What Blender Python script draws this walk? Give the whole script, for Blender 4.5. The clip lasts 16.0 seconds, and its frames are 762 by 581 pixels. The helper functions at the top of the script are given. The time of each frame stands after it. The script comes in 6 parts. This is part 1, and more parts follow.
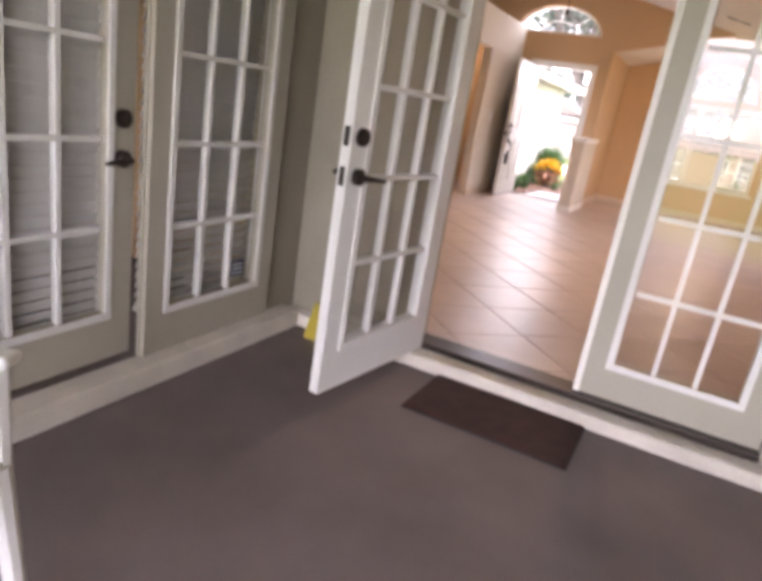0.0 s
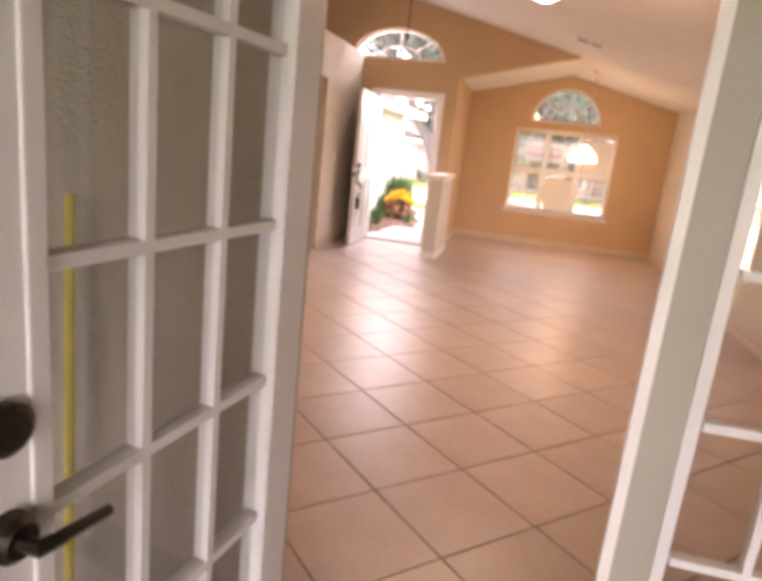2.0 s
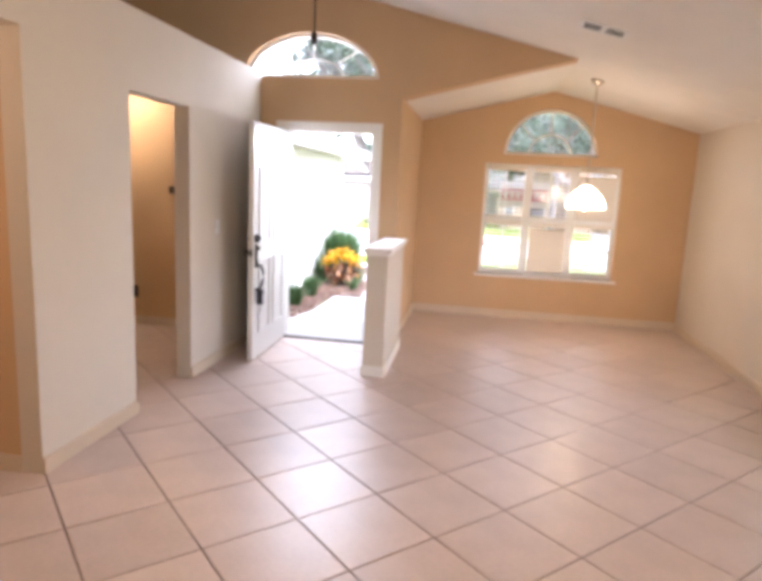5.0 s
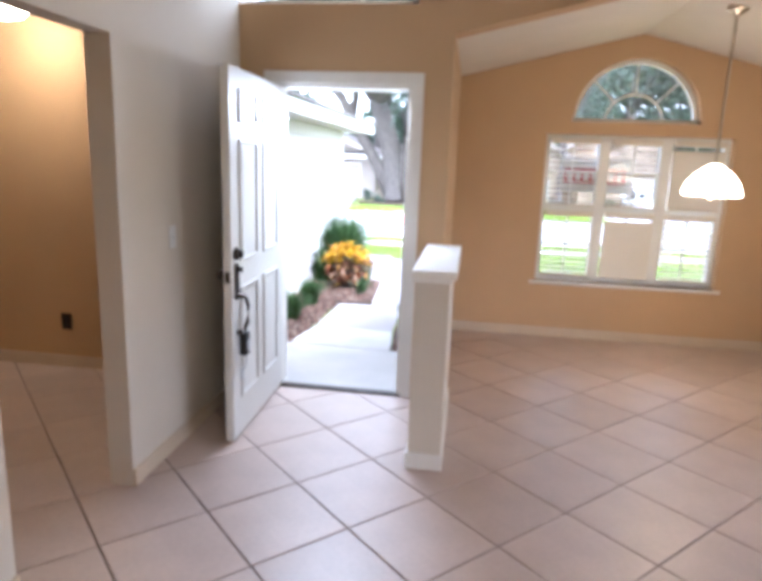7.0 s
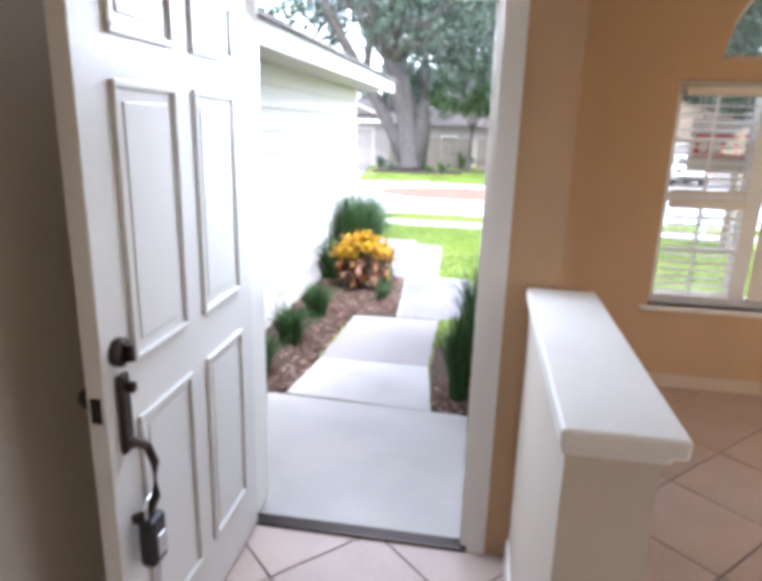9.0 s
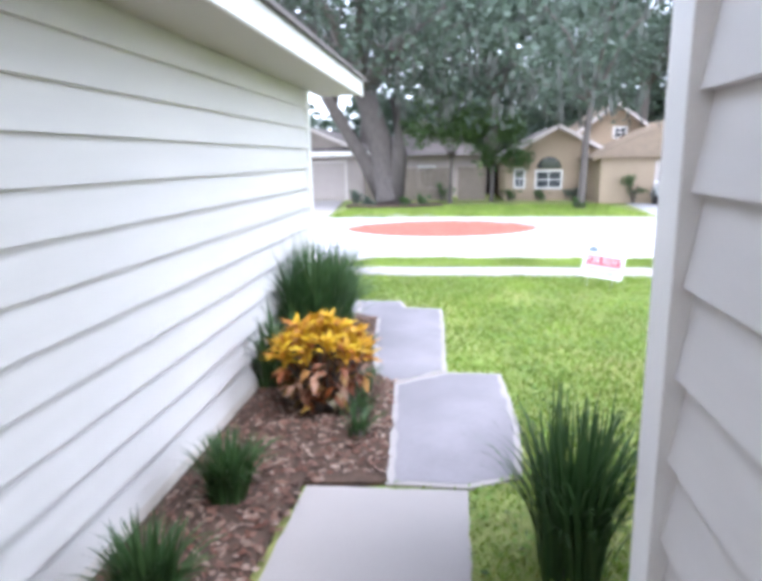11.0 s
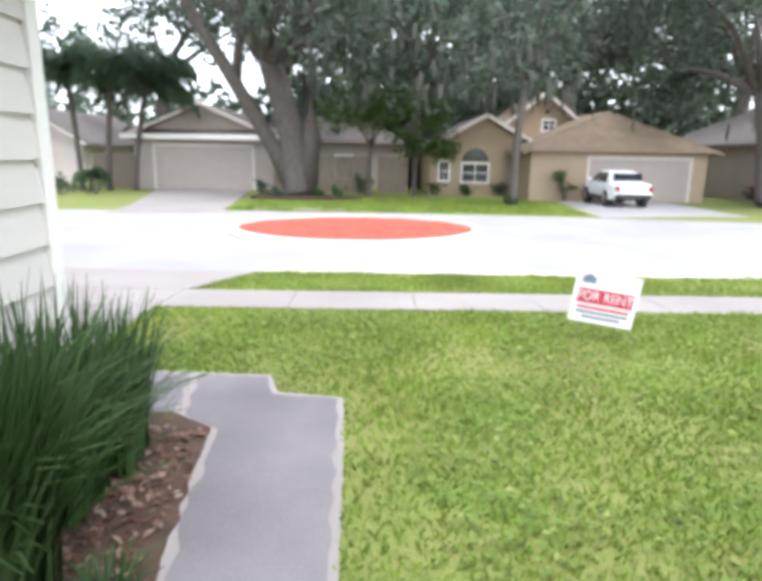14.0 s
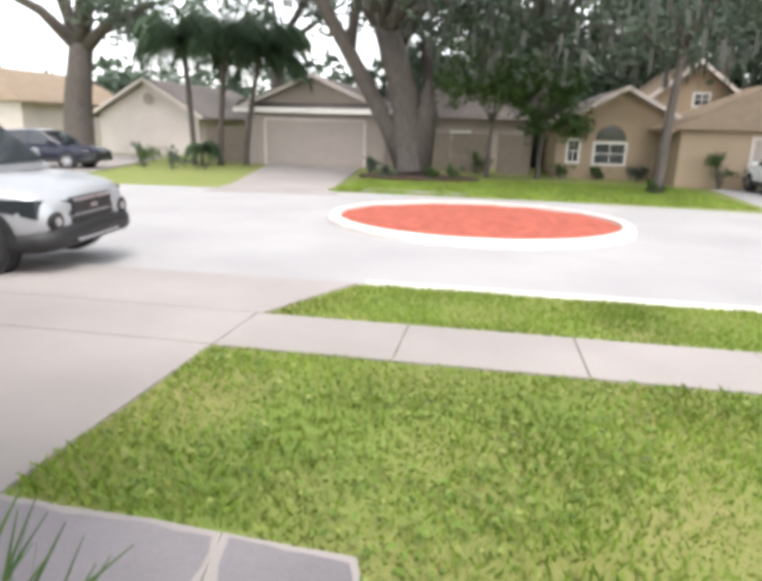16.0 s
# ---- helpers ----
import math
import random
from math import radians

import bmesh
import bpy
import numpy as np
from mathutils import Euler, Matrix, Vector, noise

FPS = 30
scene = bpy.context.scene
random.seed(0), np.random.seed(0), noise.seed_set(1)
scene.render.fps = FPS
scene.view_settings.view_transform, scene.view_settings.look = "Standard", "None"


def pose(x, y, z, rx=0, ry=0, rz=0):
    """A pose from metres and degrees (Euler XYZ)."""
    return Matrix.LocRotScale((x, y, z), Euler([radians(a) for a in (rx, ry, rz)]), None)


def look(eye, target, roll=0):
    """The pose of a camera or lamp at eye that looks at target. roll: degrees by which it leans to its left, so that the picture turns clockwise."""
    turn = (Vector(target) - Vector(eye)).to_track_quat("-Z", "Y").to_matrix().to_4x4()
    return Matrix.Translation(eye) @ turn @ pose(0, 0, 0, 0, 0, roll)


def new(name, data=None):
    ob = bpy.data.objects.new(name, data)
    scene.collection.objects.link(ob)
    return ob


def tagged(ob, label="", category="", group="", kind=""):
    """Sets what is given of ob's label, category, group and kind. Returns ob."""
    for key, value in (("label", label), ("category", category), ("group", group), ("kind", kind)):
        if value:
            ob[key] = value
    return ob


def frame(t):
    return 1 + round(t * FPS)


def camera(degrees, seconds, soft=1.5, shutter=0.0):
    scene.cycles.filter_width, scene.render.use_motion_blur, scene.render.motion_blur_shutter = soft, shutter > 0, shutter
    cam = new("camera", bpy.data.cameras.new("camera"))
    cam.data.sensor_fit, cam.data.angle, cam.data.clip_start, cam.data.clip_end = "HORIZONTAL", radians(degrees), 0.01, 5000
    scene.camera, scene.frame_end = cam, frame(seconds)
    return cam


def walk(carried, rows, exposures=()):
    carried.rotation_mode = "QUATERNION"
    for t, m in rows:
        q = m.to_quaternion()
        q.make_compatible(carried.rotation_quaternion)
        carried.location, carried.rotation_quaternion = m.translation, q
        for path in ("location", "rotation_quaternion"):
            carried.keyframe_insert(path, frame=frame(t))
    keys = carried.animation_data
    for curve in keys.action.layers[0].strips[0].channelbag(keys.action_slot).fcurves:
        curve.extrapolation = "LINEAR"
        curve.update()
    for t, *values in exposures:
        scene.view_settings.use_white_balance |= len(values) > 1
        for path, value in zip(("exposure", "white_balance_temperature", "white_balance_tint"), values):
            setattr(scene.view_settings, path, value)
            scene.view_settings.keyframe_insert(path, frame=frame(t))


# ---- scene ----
cam = camera(63.9, 16.0, soft=5.0)
PATH = [
    (0, (2.603, -8.516, 1.162), (1.779, -6.793, 0.567), 9.1),
    (0.5, (2.381, -8.339, 1.219), (1.526, -6.601, 0.722), 6.1),
    (1, (2.215, -7.881, 1.27), (1.508, -6.072, 0.791), 5.1),
    (1.5, (2.122, -7.452, 1.338), (1.568, -5.593, 0.852), 5.2),
    (2, (2.027, -7.061, 1.388), (1.617, -5.161, 0.917), 6.2),
    (2.5, (1.965, -6.82, 1.43), (1.63, -4.893, 1.012), 6.6),
    (3, (1.922, -6.28, 1.46), (1.612, -4.336, 1.108), 5.8),
    (3.5, (1.921, -5.712, 1.462), (1.621, -3.76, 1.146), 4.3),
    (4, (1.896, -5.169, 1.554), (1.593, -3.219, 1.227), 3.2),
    (6.5, (1.248, -2.8, 1.584), (0.943, -0.863, 1.193), 2.4),
    (7, (1.084, -2.353, 1.579), (0.812, -0.416, 1.16), 2.1),
    (7.5, (0.994, -1.909, 1.571), (0.722, 0.02, 1.118), 1.5),
    (8, (0.873, -1.449, 1.591), (0.602, 0.468, 1.089), 1.3),
    (8.5, (0.744, -0.943, 1.586), (0.474, 0.967, 1.059), 1.4),
    (9, (0.654, -0.463, 1.575), (0.349, 1.442, 1.048), 1.6),
    (11.3, (0.243, 2.602, 1.374), (0.034, 4.55, 0.974), -2.2),
    (11.5, (0.24, 2.715, 1.409), (0.093, 4.671, 1.019), -2.6),
    (12, (0.202, 3.343, 1.346), (0.198, 5.306, 0.965), -1.4),
    (12.5, (0.185, 3.835, 1.349), (0.288, 5.786, 0.924), 0.0),
    (13, (0.216, 4.368, 1.288), (0.354, 6.315, 0.851), 0.1),
    (13.5, (0.268, 4.934, 1.217), (0.363, 6.884, 0.78), 0.6),
    (14, (0.284, 5.559, 1.185), (0.295, 7.509, 0.738), 0.9),
    (14.5, (0.24, 6.126, 1.16), (0.16, 8.07, 0.695), 1.2),
    (15, (0.198, 6.591, 1.197), (0.006, 8.519, 0.701), 0.8),
    (15.5, (0.09, 7.134, 1.182), (-0.185, 9.046, 0.663), 0.7),
    (16, (-0.043, 7.559, 1.188), (-0.368, 9.46, 0.662), 1.5),
]
EXPOSURES = [(0, 3.85, 6300, 27), (1.5, 3.8, 6700, 30), (2.3, 3.95, 7000, 35), (3.0, 4.0, 7000, 37), (4.2, 4.05, 6200, 25), (6.3, 3.75, 5300, 15), (7.5, 3.5, 5200, 13), (9.0, 3.15, 5500, 14), (11.3, 2.3, 5500, 15), (12.5, 1.9, 5700, 12), (14.0, 1.85, 6100, 11), (16, 1.65, 6600, 11)]
walk(cam, [(t, look(eye, target, roll)) for t, eye, target, roll in PATH], EXPOSURES)

# ---- world and light ----
world = bpy.data.worlds.new("sky")
scene.world = world
world.use_nodes = True
wn = world.node_tree.nodes
sky = wn.new("ShaderNodeTexSky")
sky.sky_type = "NISHITA"
sky.sun_disc = False
sky.sun_elevation = radians(58)
sky.sun_rotation = radians(150)
sky.air_density = 1.0
sky.dust_density = 2.0
sky.ozone_density = 1.0
wn["Background"].inputs["Strength"].default_value = 0.15
haze = wn.new("ShaderNodeHueSaturation")
haze.inputs["Saturation"].default_value = 0.2
haze.inputs["Value"].default_value = 1.1
world.node_tree.links.new(sky.outputs[0], haze.inputs["Color"])
world.node_tree.links.new(haze.outputs[0], wn["Background"].inputs["Color"])


def lamp(name, kind, energy, color, m, size=0.1):
    data = bpy.data.lights.new(name, kind)
    data.energy, data.color = energy, color
    if kind == "POINT":
        data.shadow_soft_size = size
    ob = new(name, data)
    ob.matrix_world = m
    return ob


sun = lamp("sun", "SUN", 0.4, (1.0, 0.96, 0.9), look((0, 0, 50), (-9, 16, 0)))
sun.data.angle = radians(14)
WARM = (1.0, 0.52, 0.2)
lamp("fan_bulb", "POINT", 1.25, WARM, pose(1.95, -2.85, 2.36), 0.09)
lamp("chandelier_bulb", "POINT", 0.4, WARM, pose(2.72, 2.2, 1.47), 0.06)
lamp("hall_bulb", "POINT", 0.1, (1.0, 0.36, 0.09), pose(-1.7, -1.95, 2.28), 0.08)
lamp("side_room_bulb", "POINT", 0.06, (1.0, 0.33, 0.07), pose(-1.75, 1.2, 2.2), 0.1)



def window_light(name, energy, m, sx, sy):
    """Area lamp added in an opening, standing in for sky light."""
    w = lamp(name, "AREA", energy, (0.93, 0.97, 1.0), m)
    w.data.shape, w.data.size, w.data.size_y = "RECTANGLE", sx, sy
    return w


window_light("fanlight_sky", 1.5, look((0.05, 1.745, 2.70), (0.05, 0.0, 2.0)), 1.34, 0.46)
# extra lamp at the doorway's head that lifts the entry floor
window_light("doorway_fill", 2.6, look((0.245, 1.70, 1.90), (0.245, 0.95, 0.0)), 0.78, 0.3)
window_light("side_window_sky", 2.2, look((4.27, -0.125, 1.18), (0.0, -0.125, 0.9)), 1.8, 1.36)

# ---- materials ----


def mat(name, base, rough=0.6, var=0.12, scale=6.0, bump=0.1, fine=60.0, metal=0.0, tint=None, island=0.0, objvar=0.0, spec=0.5, stretch=None):
    m = bpy.data.materials.new(name)
    m.use_nodes = True
    n, l = m.node_tree.nodes, m.node_tree.links
    b = n["Principled BSDF"]
    b.inputs["Roughness"].default_value = rough
    b.inputs["Metallic"].default_value = metal
    b.inputs["Specular IOR Level"].default_value = spec
    tc = n.new("ShaderNodeTexCoord")
    src = tc.outputs["Object"]
    if stretch:
        mp = n.new("ShaderNodeMapping")
        mp.inputs["Scale"].default_value = stretch
        l.new(src, mp.inputs["Vector"])
        src = mp.outputs["Vector"]
    n1, n2 = n.new("ShaderNodeTexNoise"), n.new("ShaderNodeTexNoise")
    n1.inputs["Scale"].default_value, n1.inputs["Detail"].default_value = scale, 5
    n2.inputs["Scale"].default_value, n2.inputs["Detail"].default_value = fine, 4
    for k in (n1, n2):
        l.new(src, k.inputs["Vector"])
    add = n.new("ShaderNodeMath")
    add.operation = "ADD"
    half = n.new("ShaderNodeMath")
    half.operation = "MULTIPLY"
    half.inputs[1].default_value = 0.5
    l.new(n1.outputs["Fac"], add.inputs[0])
    l.new(n2.outputs["Fac"], half.inputs[0])
    l.new(half.outputs[0], add.inputs[1])
    ramp = n.new("ShaderNodeValToRGB")
    e = ramp.color_ramp.elements
    e[0].position, e[1].position = 0.45, 1.05
    lo = tint or tuple(c * (1 - var) for c in base)
    hi = base if tint else tuple(min(1, c * (1 + var)) for c in base)
    e[0].color, e[1].color = (*lo, 1), (*hi, 1)
    l.new(add.outputs[0], ramp.inputs["Fac"])
    out = ramp.outputs["Color"]
    if island or objvar:
        g = n.new("ShaderNodeNewGeometry") if island else n.new("ShaderNodeObjectInfo")
        r = g.outputs["Random Per Island"] if island else g.outputs["Random"]
        mr = n.new("ShaderNodeMapRange")
        amt = island or objvar
        mr.inputs["To Min"].default_value, mr.inputs["To Max"].default_value = 1 - amt, 1 + amt
        hs = n.new("ShaderNodeHueSaturation")
        l.new(r, mr.inputs["Value"])
        l.new(mr.outputs["Result"], hs.inputs["Value"])
        l.new(out, hs.inputs["Color"])
        out = hs.outputs["Color"]
    l.new(out, b.inputs["Base Color"])
    if bump:
        bn = n.new("ShaderNodeBump")
        bn.inputs["Strength"].default_value = bump
        bn.inputs["Distance"].default_value = 0.02
        l.new(n2.outputs["Fac"], bn.inputs["Height"])
        l.new(bn.outputs["Normal"], b.inputs["Normal"])
    rr = n.new("ShaderNodeMapRange")
    rr.inputs["To Min"].default_value, rr.inputs["To Max"].default_value = max(0.02, rough - 0.08), min(1, rough + 0.08)
    l.new(n1.outputs["Fac"], rr.inputs["Value"])
    l.new(rr.outputs["Result"], b.inputs["Roughness"])
    return m


def leafmat(name, colors, rough=0.55, spec=0.3, patch=0.0):
    """Foliage: the colour changes from leaf to leaf, and some light passes through."""
    m = bpy.data.materials.new(name)
    m.use_nodes = True
    n, l = m.node_tree.nodes, m.node_tree.links
    b = n["Principled BSDF"]
    b.inputs["Roughness"].default_value = rough
    b.inputs["Specular IOR Level"].default_value = spec
    g = n.new("ShaderNodeNewGeometry")
    oi = n.new("ShaderNodeObjectInfo")
    add = n.new("ShaderNodeMath")
    add.operation = "ADD"
    fr = n.new("ShaderNodeMath")
    fr.operation = "FRACT"
    l.new(g.outputs["Random Per Island"], add.inputs[0])
    l.new(oi.outputs["Random"], add.inputs[1])
    l.new(add.outputs[0], fr.inputs[0])
    ramp = n.new("ShaderNodeValToRGB")
    e = ramp.color_ramp.elements
    while len(e) < len(colors):
        e.new(0.5)
    for i, c in enumerate(colors):
        e[i].position = i / (len(colors) - 1)
        e[i].color = (*c, 1)
    l.new(fr.outputs[0], ramp.inputs["Fac"])
    col = ramp.outputs["Color"]
    if patch:
        tc, nz, mr, hs = n.new("ShaderNodeTexCoord"), n.new("ShaderNodeTexNoise"), n.new("ShaderNodeMapRange"), n.new("ShaderNodeHueSaturation")
        nz.inputs["Scale"].default_value, nz.inputs["Detail"].default_value = 1.1, 4
        mr.inputs["From Min"].default_value, mr.inputs["From Max"].default_value = 0.32, 0.68
        mr.inputs["To Min"].default_value, mr.inputs["To Max"].default_value = 1 - patch, 1 + 0.7 * patch
        l.new(tc.outputs["Object"], nz.inputs["Vector"])
        l.new(nz.outputs["Fac"], mr.inputs["Value"])
        l.new(mr.outputs["Result"], hs.inputs["Value"])
        l.new(col, hs.inputs["Color"])
        col = hs.outputs["Color"]
    l.new(col, b.inputs["Base Color"])
    tr = n.new("ShaderNodeBsdfTranslucent")
    mx = n.new("ShaderNodeMixShader")
    mx.inputs[0].default_value = 0.3
    l.new(col, tr.inputs["Color"])
    l.new(b.outputs[0], mx.inputs[1])
    l.new(tr.outputs[0], mx.inputs[2])
    l.new(mx.outputs[0], n["Material Output"].inputs["Surface"])
    return m


def glassmat(name, color=(1, 1, 1), rough=0.0, see=0.86):
    """Thin window glass: mostly clear, with a gloss that grows at a slant."""
    m = bpy.data.materials.new(name)
    m.use_nodes = True
    n, l = m.node_tree.nodes, m.node_tree.links
    n.remove(n["Principled BSDF"])
    tr, gl, mx, fr, pw, ma = (n.new("ShaderNodeBsdfTransparent"), n.new("ShaderNodeBsdfGlossy"), n.new("ShaderNodeMixShader"), n.new("ShaderNodeLayerWeight"), n.new("ShaderNodeMath"), n.new("ShaderNodeMath"))
    tr.inputs["Color"].default_value = (*[c * see for c in color], 1)
    gl.inputs["Roughness"].default_value = rough
    fr.inputs["Blend"].default_value = 0.5
    pw.operation, ma.operation = "POWER", "MULTIPLY_ADD"
    pw.inputs[1].default_value = 4.0
    ma.inputs[1].default_value, ma.inputs[2].default_value = 0.9, 0.07
    l.new(fr.outputs["Facing"], pw.inputs[0])
    l.new(pw.outputs[0], ma.inputs[0])
    l.new(ma.outputs[0], mx.inputs[0])
    l.new(tr.outputs[0], mx.inputs[1])
    l.new(gl.outputs[0], mx.inputs[2])
    l.new(mx.outputs[0], n["Material Output"].inputs["Surface"])
    return m


def glowmat(name, color, strength):
    m = bpy.data.materials.new(name)
    m.use_nodes = True
    b = m.node_tree.nodes["Principled BSDF"]
    b.inputs["Base Color"].default_value = (0.9, 0.85, 0.75, 1)
    b.inputs["Emission Color"].default_value = (*color, 1)
    b.inputs["Emission Strength"].default_value = strength
    return m


M_WALL = mat("wall_paint", (0.54, 0.365, 0.205), 0.75, 0.05, 2, 0.15, 220)
M_WALLW = mat("white_wall_paint", (0.60, 0.54, 0.455), 0.75, 0.04, 2, 0.15, 220)
M_CEIL = mat("ceiling_paint", (0.74, 0.70, 0.64), 0.9, 0.04, 3, 0.5, 130)
M_TRIM = mat("white_trim", (0.78, 0.76, 0.72), 0.45, 0.04, 4, 0.04, 80)
M_BASE = mat("cream_baseboard", (0.58, 0.48, 0.36), 0.5, 0.05, 4, 0.04, 80)
M_TILE = mat("floor_tile", (0.47, 0.375, 0.325), 0.36, 0.10, 5, 0.03, 40, objvar=0.05)
M_GROUT = mat("grout", (0.14, 0.10, 0.085), 0.9, 0.2, 8, 0.2, 150)
M_TAUPE = mat("taupe_door_paint", (0.37, 0.34, 0.275), 0.5, 0.05, 3, 0.05, 90)
M_STUCCO = mat("stucco_wall", (0.30, 0.27, 0.21), 0.9, 0.1, 3, 0.6, 120)
M_WHITE = mat("white_door_paint", (0.68, 0.67, 0.645), 0.4, 0.03, 3, 0.04, 80)
M_LANAI = mat("porch_concrete", (0.17, 0.138, 0.13), 0.75, 0.25, 2.2, 0.2, 140)
M_SILL = mat("concrete_sill", (0.58, 0.53, 0.46), 0.85, 0.15, 5, 0.3, 120)
M_MAT = mat("doormat_fibre", (0.065, 0.024, 0.016), 1.0, 0.35, 12, 1.0, 320)
M_BRONZE = mat("dark_bronze", (0.05, 0.04, 0.035), 0.35, 0.2, 20, 0.02, 100, metal=0.9)
M_BRASS = mat("brushed_nickel", (0.55, 0.50, 0.42), 0.3, 0.1, 20, 0.02, 100, metal=1.0)
M_DARK = mat("black_plastic", (0.015, 0.015, 0.016), 0.5, 0.2, 20, 0.05, 100)
M_GLASS = glassmat("window_glass")
M_SIDING = mat("lap_siding", (0.60, 0.57, 0.53), 0.6, 0.05, 1.5, 0.2, 90, stretch=(6, 0.6, 6), objvar=0.02)
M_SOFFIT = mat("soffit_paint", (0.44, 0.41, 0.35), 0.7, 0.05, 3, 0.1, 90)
M_SLATS = mat("blind_slat", (0.72, 0.66, 0.58), 0.5, 0.05, 4, 0.03, 60)
M_CONC = mat("walk_concrete", (0.19, 0.175, 0.185), 0.85, 0.32, 1.3, 0.35, 130)
# paler concrete for the entry slabs: daylight glare put into the colour
M_ENTRY_BRIGHT = mat("brightened_entry_concrete", (0.43, 0.405, 0.38), 0.8, 0.18, 1.6, 0.3, 120)
M_WALKDRIVE = mat("drive_concrete", (0.31, 0.28, 0.265), 0.85, 0.16, 0.7, 0.3, 110)
M_ROAD = mat("road_surface", (0.35, 0.34, 0.34), 0.85, 0.14, 0.5, 0.3, 120)
M_CURB = mat("curb_concrete", (0.62, 0.58, 0.54), 0.85, 0.15, 2, 0.3, 120)
M_SOIL = mat("lawn_soil", (0.16, 0.24, 0.04), 0.95, 0.4, 1.3, 0.8, 60, tint=(0.25, 0.22, 0.08))
M_MULCH = mat("leaf_litter", (0.075, 0.045, 0.03), 0.95, 0.5, 9, 1.0, 70)
M_REDMULCH = mat("red_mulch", (0.36, 0.085, 0.055), 0.95, 0.35, 5, 1.0, 40)
M_BARK = mat("oak_bark", (0.10, 0.085, 0.075), 0.95, 0.4, 4, 1.0, 30, stretch=(4, 4, 0.7))
M_ROOF = mat("roof_shingle", (0.15, 0.13, 0.12), 0.9, 0.2, 2, 0.5, 40)
M_ROOFTAN = mat("tan_shingle", (0.24, 0.18, 0.125), 0.9, 0.2, 2, 0.5, 40)
M_HOUSEA = mat("grey_house_paint", (0.34, 0.29, 0.26), 0.8, 0.08, 1, 0.2, 60)
M_HOUSEC = mat("tan_house_paint", (0.36, 0.275, 0.19), 0.8, 0.1, 1, 0.2, 60)
M_HOUSEB = mat("pale_house_paint", (0.56, 0.50, 0.47), 0.8, 0.08, 1, 0.2, 60)
M_GARDOOR = mat("garage_door_paint", (0.36, 0.31, 0.28), 0.6, 0.06, 2, 0.1, 60)
M_WOODF = mat("weathered_fence", (0.20, 0.165, 0.13), 0.9, 0.3, 3, 0.4, 50, stretch=(6, 6, 0.6))
M_TYRE = mat("tyre_rubber", (0.02, 0.02, 0.021), 0.85, 0.2, 20, 0.2, 90)
M_RIM = mat("alloy_rim", (0.55, 0.56, 0.58), 0.3, 0.1, 10, 0.02, 60, metal=1.0)
M_CARGLASS = mat("tinted_glass", (0.02, 0.025, 0.03), 0.05, 0.1, 3, 0.0, 50, spec=0.8)
M_LITTER = leafmat("dead_leaves", [(0.20, 0.11, 0.08), (0.10, 0.055, 0.04), (0.40, 0.30, 0.24), (0.14, 0.06, 0.04), (0.24, 0.15, 0.11)], 0.8)
M_LAWN = leafmat("lawn_blades", [(0.17, 0.27, 0.035), (0.23, 0.33, 0.05), (0.13, 0.22, 0.03), (0.33, 0.34, 0.10), (0.20, 0.30, 0.04), (0.26, 0.36, 0.06)], 0.6, patch=0.24)
M_BLADE = leafmat("long_grass", [(0.035, 0.075, 0.025), (0.05, 0.10, 0.03), (0.07, 0.12, 0.04), (0.03, 0.06, 0.02)], 0.45)
M_OAK = leafmat("oak_leaves", [(0.07, 0.10, 0.07), (0.09, 0.125, 0.085), (0.12, 0.15, 0.118), (0.078, 0.108, 0.076)])
M_PALE = leafmat("pale_leaves", [(0.06, 0.11, 0.03), (0.08, 0.13, 0.04), (0.05, 0.09, 0.03)])
M_PALM = leafmat("palm_fronds", [(0.05, 0.085, 0.05), (0.07, 0.11, 0.06), (0.04, 0.07, 0.045)], 0.4)
M_MOSS = leafmat("hanging_moss", [(0.09, 0.10, 0.085), (0.12, 0.125, 0.11), (0.075, 0.08, 0.07)], 0.9)
M_CROTON = leafmat("croton_leaves", [(0.60, 0.38, 0.015), (0.64, 0.45, 0.03), (0.42, 0.17, 0.02), (0.62, 0.42, 0.02), (0.28, 0.085, 0.018), (0.56, 0.33, 0.015)], 0.35)
M_CROTLOW = leafmat("croton_old_leaves", [(0.10, 0.035, 0.02), (0.28, 0.09, 0.03), (0.10, 0.10, 0.03), (0.50, 0.30, 0.20), (0.20, 0.06, 0.03), (0.42, 0.26, 0.06)], 0.4)

# ---- mesh helpers ----


def part(name, bm, material, parent=None, label="", smooth=False):
    me = bpy.data.meshes.new(name)
    bmesh.ops.recalc_face_normals(bm, faces=bm.faces)
    bm.to_mesh(me)
    bm.free()
    if smooth:
        me.polygons.foreach_set("use_smooth", [True] * len(me.polygons))
    for k in (material if isinstance(material, (list, tuple)) else [material]):
        me.materials.append(k)
    ob = new(name, me)
    if parent:
        ob.parent = parent
    if label:
        ob["label"] = label
    return ob


def raw(name, verts, faces, material, parent=None, smooth=False):
    me = bpy.data.meshes.new(name)
    me.from_pydata(verts, [], faces)
    if smooth:
        me.polygons.foreach_set("use_smooth", [True] * len(me.polygons))
    me.materials.append(material)
    ob = new(name, me)
    if parent:
        ob.parent = parent
    return ob


def thing(name, m, label, category, group=""):
    ob = new(name)
    ob.matrix_world = m
    ob.empty_display_size = 0.1
    return tagged(ob, label, category, group)


def B():
    return bmesh.new()


